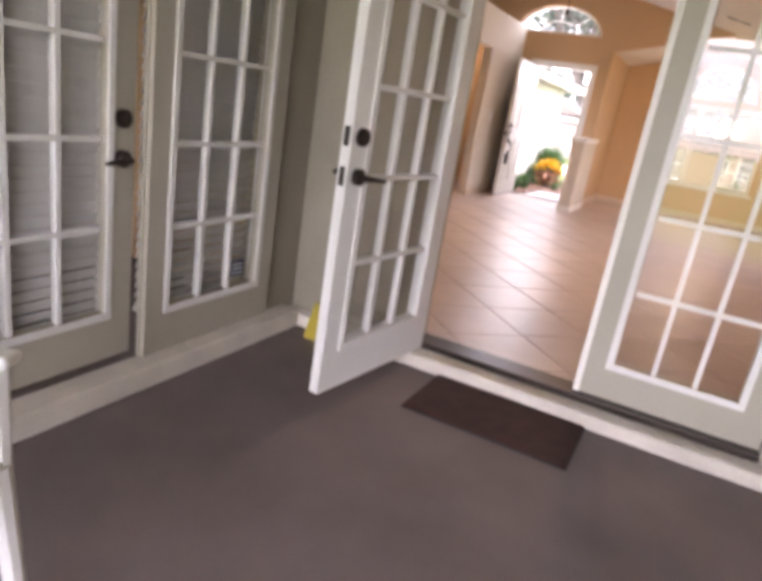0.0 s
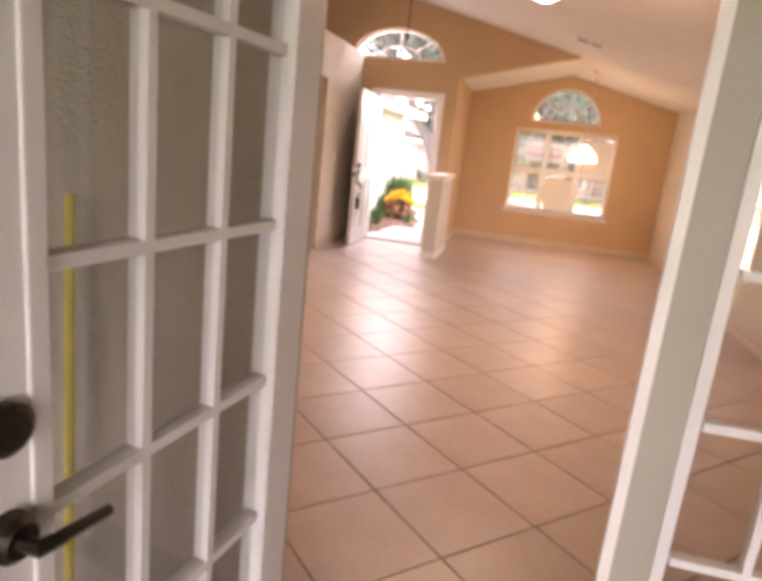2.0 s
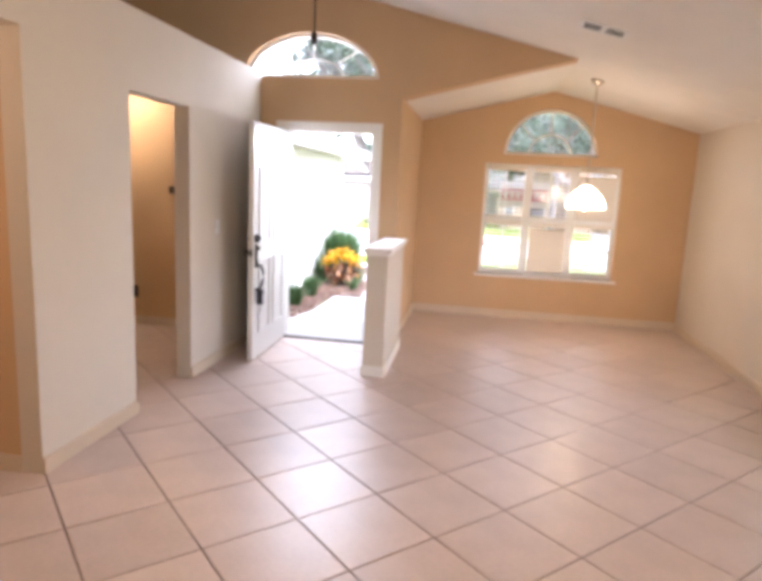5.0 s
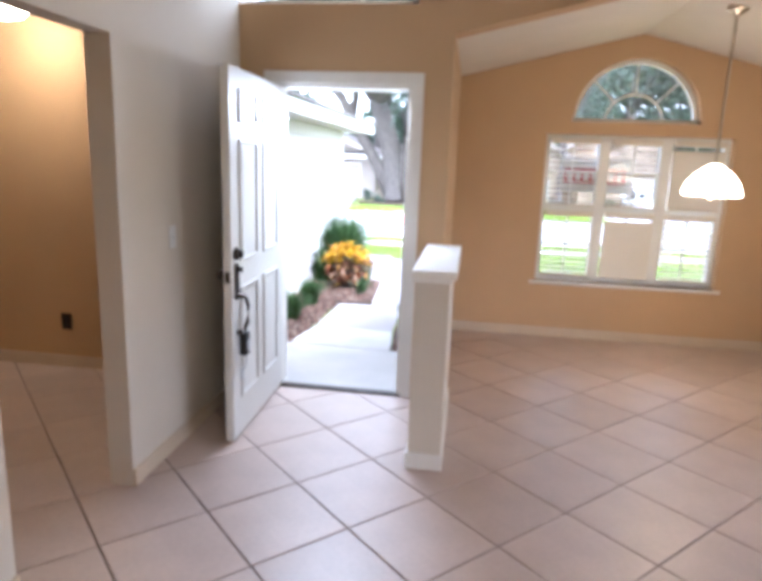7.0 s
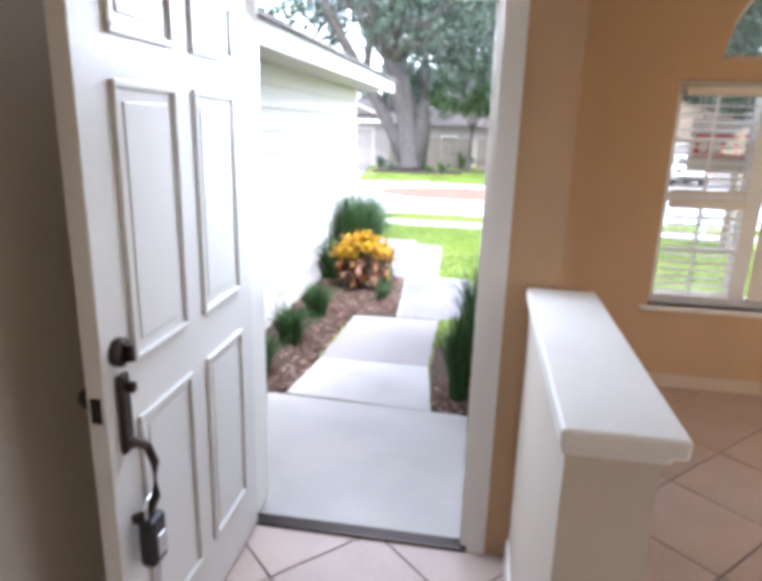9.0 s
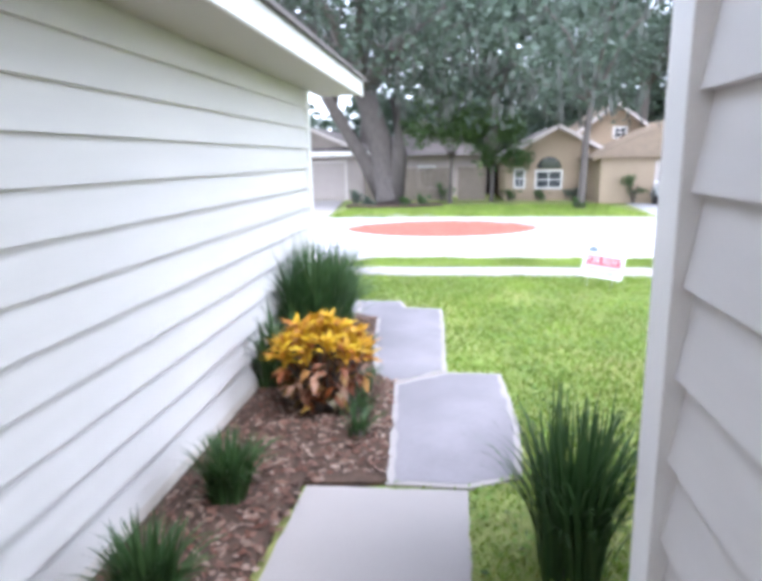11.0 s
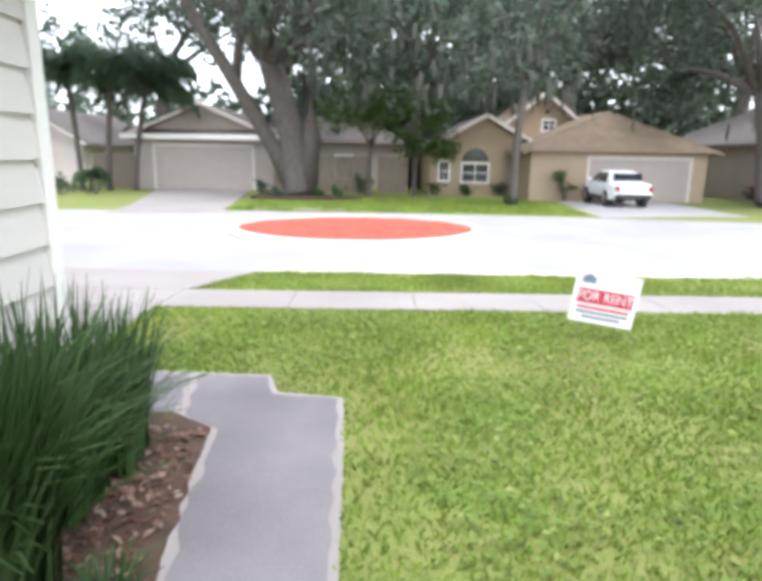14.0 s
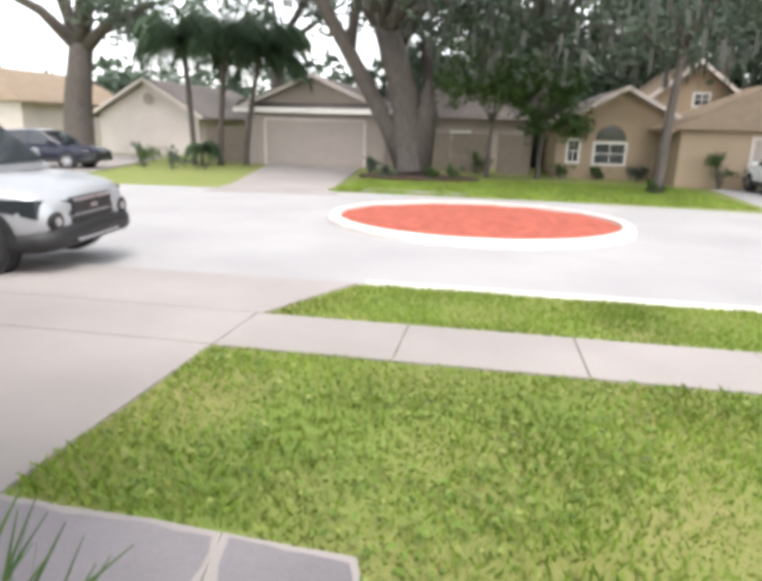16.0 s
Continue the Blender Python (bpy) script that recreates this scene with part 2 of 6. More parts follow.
def hexa(bm, pts):
    v = [bm.verts.new(p) for p in pts]
    for f in ((0, 3, 2, 1), (4, 5, 6, 7), (0, 1, 5, 4), (1, 2, 6, 5), (2, 3, 7, 6), (3, 0, 4, 7)):
        bm.faces.new([v[i] for i in f])
    return v


def box(bm, x0, x1, y0, y1, z0, z1, bevel=0.0):
    v = hexa(bm, [(x0, y0, z0), (x1, y0, z0), (x1, y1, z0), (x0, y1, z0), (x0, y0, z1), (x1, y0, z1), (x1, y1, z1), (x0, y1, z1)])
    if bevel:
        ed = {e for k in v for e in k.link_edges}
        bmesh.ops.bevel(bm, geom=list(ed), offset=bevel, segments=2, affect="EDGES", profile=0.5)
    return bm


def wall_span(bm, axis, c0, c1, cuts, solid):
    """A wall in the plane across an axis: between cuts along its length, the solid spans in height."""
    e = 1e-4
    for a, b in zip(cuts, cuts[1:]):
        for (l0, h0), (l1, h1) in zip(solid(a + e), solid(b - e)):
            if h0 - l0 < 1e-4 and h1 - l1 < 1e-4:
                continue
            p = [(a, c0, l0), (b, c0, l1), (b, c1, l1), (a, c1, l0), (a, c0, h0), (b, c0, h1), (b, c1, h1), (a, c1, h0)]
            hexa(bm, p if axis == "y" else [(q[1], q[0], q[2]) for q in p])
    return bm


def slab(bm, poly, z0, z1, zf=None):
    """A flat slab of a given outline; zf adds a height that follows the ground."""
    h = zf or (lambda x, y: 0.0)
    lo = [bm.verts.new((x, y, z0 + h(x, y))) for x, y in poly]
    hi = [bm.verts.new((x, y, z1 + h(x, y))) for x, y in poly]
    bm.faces.new(lo[::-1])
    bm.faces.new(hi)
    k = len(poly)
    for i in range(k):
        bm.faces.new((lo[i], lo[(i + 1) % k], hi[(i + 1) % k], hi[i]))
    return bm


def tube(bm, pts, radii, n=8, cap=True):
    rings = []
    for i, p in enumerate(pts):
        p = Vector(p)
        d = Vector(pts[min(i + 1, len(pts) - 1)]) - Vector(pts[max(i - 1, 0)])
        q = d.to_track_quat("Z", "Y")
        r = radii[i] if isinstance(radii, (list, tuple)) else radii
        rings.append([bm.verts.new(p + q @ Vector((r * math.cos(6.2832 * k / n), r * math.sin(6.2832 * k / n), 0))) for k in range(n)])
    for a, b in zip(rings, rings[1:]):
        for k in range(n):
            bm.faces.new((a[k], a[(k + 1) % n], b[(k + 1) % n], b[k]))
    if cap:
        bm.faces.new(rings[0][::-1])
        bm.faces.new(rings[-1])
    return bm


def lathe(bm, profile, n=20, cx=0, cy=0):
    rings = [[bm.verts.new((cx + r * math.cos(6.2832 * k / n), cy + r * math.sin(6.2832 * k / n), z)) for k in range(n)] for r, z in profile]
    for a, b in zip(rings, rings[1:]):
        for k in range(n):
            bm.faces.new((a[k], a[(k + 1) % n], b[(k + 1) % n], b[k]))
    bm.faces.new(rings[0][::-1])
    bm.faces.new(rings[-1])
    return bm


def structure(ob, label=""):
    return tagged(ob, label, "", "", "structure")


# ---- the house, inside ----
YF, YR = 1.58, -5.62          # front wall and rear wall, inner faces
XR, XL = 4.08, -0.43          # right wall and left wall, inner faces
RIDGE = -0.75


def zc(x):
    """Height of the sloping ceiling."""
    return 2.70 - 0.26 * (max(x, 2 * RIDGE - x) - 2.45)


def zd(x):
    """Height of the dining recess's ceiling: a low gable about the window."""
    return zc(x) if x > 2.45 else 2.70 - 0.24 * (2.45 - x)


def arch(x, c, r, base, rise):
    return base + rise * math.sqrt(max(0, 1 - ((x - c) / r) ** 2))


def steps(*stops, fine=()):
    s = set(stops)
    for a, b, k in fine:
        s |= {round(a + (b - a) * i / k, 4) for i in range(k + 1)}
    return sorted(s)


LUN = (0.05, 0.65, 2.50, 0.40)       # fanlight over the front door
LUNW = (2.46, 0.54, 1.97, 0.54)      # fanlight over the dining window
DOOR = (-0.20, 0.69, 2.04)
WIN = (1.72, 3.30, 0.53, 1.86)


def front_solid(x):
    if x > 0.93:
        return [(zd(x), zc(x))] if x < 2.45 else []
    low = [(DOOR[2], LUN[2])] if DOOR[0] < x < DOOR[1] else [(-0.12, LUN[2])]
    return low + [(arch(x, *LUN) if abs(x - LUN[0]) < LUN[1] else LUN[2], zc(x))]


cuts = steps(-3.0, RIDGE, DOOR[0], DOOR[1], 0.93, 2.45, fine=[(LUN[0] - LUN[1], LUN[0] + LUN[1], 28)])
structure(part("wall_front", wall_span(B(), "y", YF, YF + 0.18, cuts, front_solid), M_WALL), "beige painted front wall with an arched fanlight over the door")


def dining_solid(x):
    if WIN[0] < x < WIN[1]:
        s = [(-0.12, WIN[2]), (WIN[3], LUNW[2])]
    else:
        s = [(-0.12, LUNW[2])]
    return s + [(arch(x, *LUNW) if abs(x - LUNW[0]) < LUNW[1] else LUNW[2], zd(x) + 0.02)]


cuts = steps(0.75, 2.45, XR + 0.2, WIN[0], WIN[1], fine=[(LUNW[0] - LUNW[1], LUNW[0] + LUNW[1], 28)])
structure(part("wall_dining", wall_span(B(), "y", 3.42, 3.66, cuts, dining_solid), M_WALL), "warm tan painted wall with an arched window group")
structure(part("wall_dining_side", wall_span(B(), "x", 0.75, 0.93, steps(1.76, 3.42), lambda y: [(-0.12, 2.36)]), M_WALL), "beige painted side wall of the dining recess")

SW = (-1.0, 0.75, 0.52, 1.84)


def right_solid(y):
    return [(-0.12, SW[2]), (SW[3], 2.30)] if SW[0] < y < SW[1] else [(-0.12, 2.30)]


structure(part("wall_right", wall_span(B(), "x", XR, XR + 0.2, steps(-5.8, SW[0], SW[1], 3.42), right_solid), M_WALLW), "pale painted long wall with one window")


def left_solid(y):
    if -2.38 < y < -1.52:
        return [(2.21, 2.54)]
    if -0.64 < y < 0.13:
        return [(2.05, 2.54)]
    return [(-0.05, 2.54)]


structure(part("wall_left", wall_span(B(), "x", XL - 0.12, XL, steps(-5.62, -2.38, -1.52, -0.64, 0.13, 1.58), left_solid), M_WALLW), "pale painted wall with two doorways and a plant ledge on top")
bm = B()
box(bm, -3.0, XL - 0.12, -5.62, -2.42, 2.50, 2.54)
box(bm, -3.0, XL - 0.12, -2.42, 1.58, 2.44, 2.54)
structure(part("ceiling_side_rooms", bm, M_CEIL), "flat low ceiling of the side rooms")
structure(part("wall_hall_end", wall_span(B(), "y", -1.52, -1.42, steps(-3.0, XL - 0.12), lambda x: [(-0.05, 2.44)]), M_WALL), "tan painted end wall of the short hall")
structure(part("wall_hall_near", wall_span(B(), "y", -2.50, -2.38, steps(-3.0, XL - 0.12), lambda x: [(-0.05, 2.44)]), M_WALL), "tan painted hall wall")
structure(part("wall_far_left", wall_span(B(), "x", -3.12, -3.0, steps(-5.8, 1.76), lambda y: [(-0.12, 3.6)]), M_WALL), "tan painted far wall")
# rear wall with the double door
DX0, DX1, DX2, DZ = 1.525, 2.34, 3.11, 2.04


def rear_solid(x):
    return [(DZ, zc(x))] if DX0 - 0.04 < x < DX2 + 0.04 else [(-0.12, zc(x))]


structure(part("wall_rear", wall_span(B(), "y", YR - 0.10, YR, steps(-3.0, RIDGE, DX0 - 0.04, DX2 + 0.04, XR + 0.2), rear_solid), M_WALL), "painted rear wall with a double door")
# ceilings
bm = B()
for a, b in ((-3.12, RIDGE), (RIDGE, XR + 0.3)):
    hexa(bm, [(a, -5.8, zc(a)), (b, -5.8, zc(b)), (b, 1.78, zc(b)), (a, 1.78, zc(a)), (a, -5.8, zc(a) + 0.12), (b, -5.8, zc(b) + 0.12), (b, 1.78, zc(b) + 0.12), (a, 1.78, zc(a) + 0.12)])
structure(part("ceiling", bm, M_CEIL), "white textured vaulted ceiling")
bm = B()
for a, b in ((0.7, 2.45), (2.45, XR + 0.3)):
    hexa(bm, [(a, 1.762 if a < 2 else 1.782, zd(a)), (b, 1.762 if a < 2 else 1.782, zd(b)), (b, 3.7, zd(b)), (a, 3.7, zd(a)), (a, 1.79, zd(a) + 0.1), (b, 1.79, zd(b) + 0.1), (b, 3.7, zd(b) + 0.1), (a, 3.7, zd(a) + 0.1)])
structure(part("ceiling_dining", bm, M_CEIL), "white gabled ceiling of the dining recess")
# floor base; the tiles are laid on it at the end of the file
bm = B()
box(bm, -3.0, XR + 0.1, -5.66, 1.62, -0.14, -0.006)
box(bm, 0.80, XR + 0.1, 1.62, 3.50, -0.14, -0.006)
floor = structure(part("floor", bm, M_GROUT), "beige ceramic tile floor laid on the diagonal with dark grout")
# skirting
bm = B()
for x0, x1, y0, y1 in ((XR - 0.014, XR, -5.6, 3.40), (0.93, XR, 3.406, 3.42), (XL, XL + 0.014, -5.6, -2.38), (XL, XL + 0.014, -1.52, -0.64), (XL, XL + 0.014, 0.13, 1.58),
                       (-3.0, XL - 0.12, -1.534, -1.52), (-3.0, XL - 0.12, 1.566, 1.58), (0.93, 0.944, 1.76, 3.4), (3.2, XR, YR, YR + 0.014), (-0.4, 1.5, YR, YR + 0.014), (XL, -0.28, YF - 0.014, YF)):
    box(bm, x0, x1, y0, y1, 0.0, 0.085)
structure(part("baseboard", bm, M_BASE), "cream painted baseboard")

# stub wall and knee wall beside the entry
knee = structure(part("wall_knee", wall_span(B(), "x", 0.84, 1.01, steps(0.60, 1.58), lambda y: [(-0.05, 1.02)]), M_WALLW), "low white half wall beside the entry")
part("cap", box(B(), 0.822, 1.045, 0.56, 1.58, 1.02, 1.06, 0.008), M_TRIM, knee, "white wooden cap")
part("moulding", box(B(), 0.83, 1.023, 0.585, 1.58, 0.995, 1.02, 0.006), M_TRIM, knee)
bm = B()
box(bm, 0.828, 0.84, 0.60, 1.56, 0, 0.085)
box(bm, 0.828, 1.022, 0.588, 0.60, 0, 0.085)
box(bm, 1.01, 1.022, 0.60, 1.58, 0, 0.085)
part("base_trim", bm, M_TRIM, knee)


def casing(name, x0, x1, z1, y0, y1, w=0.07, mat_=M_TRIM):
    bm = B()
    box(bm, x0 - w, x0, y0, y1, 0, z1 + w)
    box(bm, x1, x1 + w, y0, y1, 0, z1 + w)
    box(bm, x0, x1, y0, y1, z1, z1 + w)
    return part(name, bm, mat_)


# front door: frame, threshold and the open leaf
bm = B()
for x0, x1 in ((DOOR[0], DOOR[0] + 0.03), (DOOR[1] - 0.03, DOOR[1])):
    box(bm, x0, x1, YF + 0.0, YF + 0.18, 0, DOOR[2])
box(bm, DOOR[0] + 0.03, DOOR[1] - 0.03, YF, YF + 0.18, DOOR[2] - 0.03, DOOR[2])
frame_ = structure(part("door_frame_1", bm, M_TRIM), "white painted front door frame")
structure(casing("trim_entry", DOOR[0] + 0.005, DOOR[1] - 0.005, DOOR[2] - 0.005, YF - 0.016, YF), "white door casing")
structure(part("threshold", box(B(), DOOR[0], DOOR[1], YF - 0.02, YF + 0.045, -0.03, 0.014, 0.005), M_BRONZE), "dark metal door threshold")

leaf = thing("door_1", pose(DOOR[0] + 0.005, YF - 0.005, 0.012, 0, 0, -89), "white six-panel front door standing wide open", "door")
leaf["kind"] = "structure"


def six_panel(w, h, t):
    """A leaf along +x from the hinge, with six raised panels on both faces."""
    bm = box(B(), 0, w, 0, t, 0, h, 0.003)
    cols = ((0.12, 0.41), (0.51, 0.80))
    rows = ((0.22, 0.86), (1.00, 1.64), (1.73, 1.90))
    return bm, cols, rows


bm, cols, rows = six_panel(0.92, 2.0, 0.045)
part("leaf", bm, M_WHITE, leaf)
for x0, x1 in cols:
    for z0, z1 in rows:
        for y0, y1, s in ((-0.004, 0.0, -1), (0.045, 0.049, 1)):
            bm = B()
            # a sunk border drawn by two frames and a raised field
            for a, b, c, d in ((x0, x1, z0, z0 + 0.018), (x0, x1, z1 - 0.018, z1), (x0, x0 + 0.018, z0 + 0.018, z1 - 0.018), (x1 - 0.018, x1, z0 + 0.018, z1 - 0.018)):
                box(bm, a, b, y0 - 0.008 if s < 0 else y0, y1 if s < 0 else y1 + 0.008, c, d, 0.004)
            box(bm, x0 + 0.045, x1 - 0.045, y0, y1, z0 + 0.045, z1 - 0.045, 0.003)
            part("panel", bm, M_WHITE, leaf)


def round_plate(bm, x, y, z, r, d, sgn):
    k = 18
    tube(bm, [(x, y, z), (x, y + sgn * d * 0.7, z), (x, y + sgn * d, z)], [r, r, r * 0.72], k)


bm = B()
round_plate(bm, 0.86, 0.045, 1.05, 0.034, 0.024, 1)
box(bm, 0.852, 0.868, 0.066, 0.088, 1.03, 1.07, 0.004)
part("deadbolt", bm, M_BRONZE, leaf, "dark bronze deadbolt")
bm = B()
box(bm, 0.838, 0.882, 0.045, 0.062, 0.80, 1.00, 0.010)
box(bm, 0.85, 0.87, 0.06, 0.085, 0.955, 0.98, 0.005)
tube(bm, [(0.86, 0.055, 0.83), (0.85, 0.095, 0.815), (0.845, 0.108, 0.77), (0.845, 0.105, 0.68), (0.85, 0.085, 0.63), (0.855, 0.05, 0.61)], [0.013, 0.012, 0.011, 0.011, 0.012, 0.014], 8)
part("grip_handle", bm, M_BRONZE, leaf, "dark bronze grip handle")
bm = B()
round_plate(bm, 0.86, 0.0, 1.05, 0.034, 0.025, -1)
round_plate(bm, 0.86, 0.0, 0.93, 0.028, 0.05, -1)
part("inner_knob", bm, M_BRONZE, leaf, "dark bronze knob")
part("latch_plate", box(B(), 0.92, 0.923, 0.010, 0.035, 0.90, 0.96), M_BRONZE, leaf)
bm = B()
tube(bm, [(0.39, 0.045, 1.55), (0.39, 0.05, 1.55)], 0.009, 10)
part("peephole", bm, M_BRONZE, leaf)
for z in (0.25, 1.0, 1.75):
    bm = B()
    tube(bm, [(-0.006, 0.0, z - 0.05), (-0.006, 0.0, z + 0.05)], 0.007, 8)
    part("hinge", bm, M_BRASS, leaf)
# key safe hanging from the grip
lock = thing("key_lock_box", pose(DOOR[0] + 0.105, YF - 0.845, 0.575), "black key lock box hanging on the front door handle", "lock box")
part("body", box(B(), -0.022, 0.022, -0.034, 0.034, -0.075, 0.055, 0.012), M_DARK, lock)
bm = B()
tube(bm, [(0, -0.02, 0.05), (0, -0.02, 0.085), (0, -0.012, 0.105), (0, 0.012, 0.105), (0, 0.02, 0.085), (0, 0.02, 0.05)], 0.005, 8)
part("shackle", bm, M_RIM, lock)
part("dial", box(B(), 0.022, 0.026, -0.018, 0.018, -0.05, 0.01, 0.002), M_RIM, lock, "silver number dials")
bm = B()
tube(bm, [(0.01, 0.0, -0.07), (0.02, -0.03, -0.11), (0.01, -0.05, -0.15)], 0.003, 6)
box(bm, 0.0, 0.006, -0.07, -0.03, -0.20, -0.14, 0.002)
part("keys", bm, M_RIM, lock, "bunch of silver keys")


def fanlight(name, c, r, base, rise, y, spokes, label):
    """A half-round window: outer frame, inner ring, spokes, and one pane."""
    w = structure(new(name), label)
    w.location = (c, y, base)
    n = 36
    bm = B()
    def band(ra, rb, dz, d0, d1):
        for i in range(n):
            q = [math.pi * (i + k) / n for k in (0, 1)]
            p = []
            for yy in (d0, d1):
                for rr, a in ((ra, q[0]), (ra, q[1]), (rb, q[1]), (rb, q[0])):
                    p.append((r * rr * math.cos(a), yy, rise * rr * math.sin(a)))
            hexa(bm, p)
    band(0.93, 0.995, 0, -0.03, 0.03)
    box(bm, -r * 0.995, r * 0.995, -0.03, 0.03, 0.0, 0.035)
    part("window_frame", bm, M_TRIM, w)
    bm = B()
    band(0.44, 0.475, 0, -0.012, 0.012)
    part("inner_ring", bm, M_TRIM, w)
    for i in range(spokes):
        a = math.pi * (i + 1) / (spokes + 1)
        bm = B()
        tube(bm, [(r * k * math.cos(a), 0, rise * k * math.sin(a)) for k in (0.475, 0.93)], 0.009, 6)
        part("muntin", bm, M_TRIM, w)
    bm = B()
    vs = [bm.verts.new((r * 0.94 * math.cos(math.pi * i / n), 0.0, 0.03 + rise * 0.92 * math.sin(math.pi * i / n))) for i in range(n + 1)]
    bm.faces.new(vs)
    p = part("pane", bm, M_GLASS, w)
    p.visible_shadow = False
    return w


fanlight("window_1", *LUN, YF + 0.1, 3, "white half-round fanlight over the front door")
fanlight("window_2", *LUNW, 3.54, 3, "white half-round fanlight with radiating bars")


def blind(name, x0, x1, z0, z1, y, tilt, closed, parent_label, group, slat_mat=M_SLATS):
    """A wood-look blind: head rail, tapes and slats, built along x and centred on y."""
    b = thing(name, pose((x0 + x1) / 2, y, z0), parent_label, "window blind", group)
    w, h = (x1 - x0) / 2 - 0.006, z1 - z0
    part("head_rail", box(B(), -w, w, -0.025, 0.025, h - 0.05, h, 0.004), slat_mat, b)
    part("bottom_rail", box(B(), -w, w, -0.022, 0.022, 0.0, 0.018, 0.004), slat_mat, b)
    bm = box(B(), -w, w, -0.024, 0.024, -0.0016, 0.0016)
    me = bpy.data.meshes.new("slat")
    bm.to_mesh(me)
    bm.free()
    me.materials.append(slat_mat)
    k = int((h - 0.08) / 0.044)
    for i in range(k):
        s = new("slat", me)
        s.parent = b
        s.matrix_local = pose(0, 0, 0.04 + i * (h - 0.1) / k, tilt + random.uniform(-2, 2))
    for x in (-w * 0.6, w * 0.6):
        part("cord", box(B(), x - 0.002, x + 0.002, -0.001, 0.001, 0.018, h - 0.05), slat_mat, b)
    return b


def sash_window(name, x0, x1, z0, z1, y, label, cols=3, grid=True):
    """Three double-hung lights side by side, with real panes."""
    w = structure(new(name), label)
    w.location = (0, y, 0)
    bm = B()
    f = 0.045
    box(bm, x0, x1, -0.05, 0.05, z0, z0 + f)
    box(bm, x0, x1, -0.05, 0.05, z1 - f, z1)
    box(bm, x0, x0 + f, -0.05, 0.05, z0 + f, z1 - f)
    box(bm, x1 - f, x1, -0.05, 0.05, z0 + f, z1 - f)
    part("window_frame", bm, M_TRIM, w)
    cw = (x1 - x0) / cols
    zm = (z0 + z1) / 2
    for i in range(cols):
        a, b = x0 + i * cw + f / 2, x0 + (i + 1) * cw - f / 2
        if i:
            part("mullion", box(B(), x0 + i * cw - 0.045, x0 + i * cw + 0.045, -0.06, 0.05, z0 + f, z1 - f), M_TRIM, w)
        part("meeting_rail", box(B(), a, b, -0.03, 0.03, zm - 0.025, zm + 0.025), M_TRIM, w)
        if grid:
            bm = B()
            for lo, hi in ((z0, zm), (zm, z1)):
                box(bm, (a + b) / 2 - 0.008, (a + b) / 2 + 0.008, -0.008, 0.008, lo + 0.03, hi - 0.03)
                box(bm, a + 0.02, (a + b) / 2 - 0.008, -0.008, 0.008, (lo + hi) / 2 - 0.008, (lo + hi) / 2 + 0.008)
                box(bm, (a + b) / 2 + 0.008, b - 0.02, -0.008, 0.008, (lo + hi) / 2 - 0.008, (lo + hi) / 2 + 0.008)
            part("muntins", bm, M_TRIM, w)
        for lo, hi in ((z0 + f, zm - 0.025), (zm + 0.025, z1 - f)):
            bm = B()
            bm.faces.new([bm.verts.new(p) for p in ((a, 0.012, lo), (b, 0.012, lo), (b, 0.012, hi), (a, 0.012, hi))])
            p = part("pane", bm, M_GLASS, w)
            p.visible_shadow = False
    part("window_sill", box(B(), x0 - 0.05, x1 + 0.05, -0.16, -0.05, z0 - 0.03, z0, 0.006), M_TRIM, w)
    return w


sash_window("window_3", *WIN, 3.56, "white triple sash window with wooden blinds")
zmid = (WIN[2] + WIN[3]) / 2
third = (WIN[1] - WIN[0]) / 3
for i in range(3):
    a, b = WIN[0] + i * third + 0.045, WIN[0] + (i + 1) * third - 0.045
    shut_lo, shut_hi = (i == 1), (i == 2)
    blind("window_blind", a, b, WIN[2] + 0.05, zmid - 0.01, 3.47, 68 if shut_lo else 8, shut_lo, "closed beige slatted blind in the window" if shut_lo else "open beige slatted blind in the window", "dining window blinds")
    blind("window_blind", a, b, zmid + 0.03, WIN[3] - 0.03, 3.47, 68 if shut_hi else 8, shut_hi, "closed beige slatted blind in the window" if shut_hi else "open beige slatted blind in the window", "dining window blinds")
w4 = sash_window("window_4", SW[0], SW[1], SW[2], SW[3], 0.0, "white double sash window with white blinds", 2)
w4.matrix_world = Matrix.Translation((XR + 0.1, SW[0] + SW[1], 0)) @ pose(0, 0, 0, 0, 0, -90)
for y0, y1 in ((SW[0] + 0.04, (SW[0] + SW[1]) / 2 - 0.03), ((SW[0] + SW[1]) / 2 + 0.03, SW[1] - 0.04)):
    b = blind("window_blind", y0, y1, SW[2] + 0.03, SW[3] - 0.03, 0, 16, False, "half-open white slatted blind in the side window", "side window blinds")
    b.matrix_world = pose(XR + 0.03, (y0 + y1) / 2, SW[2] + 0.03, 0, 0, -90)

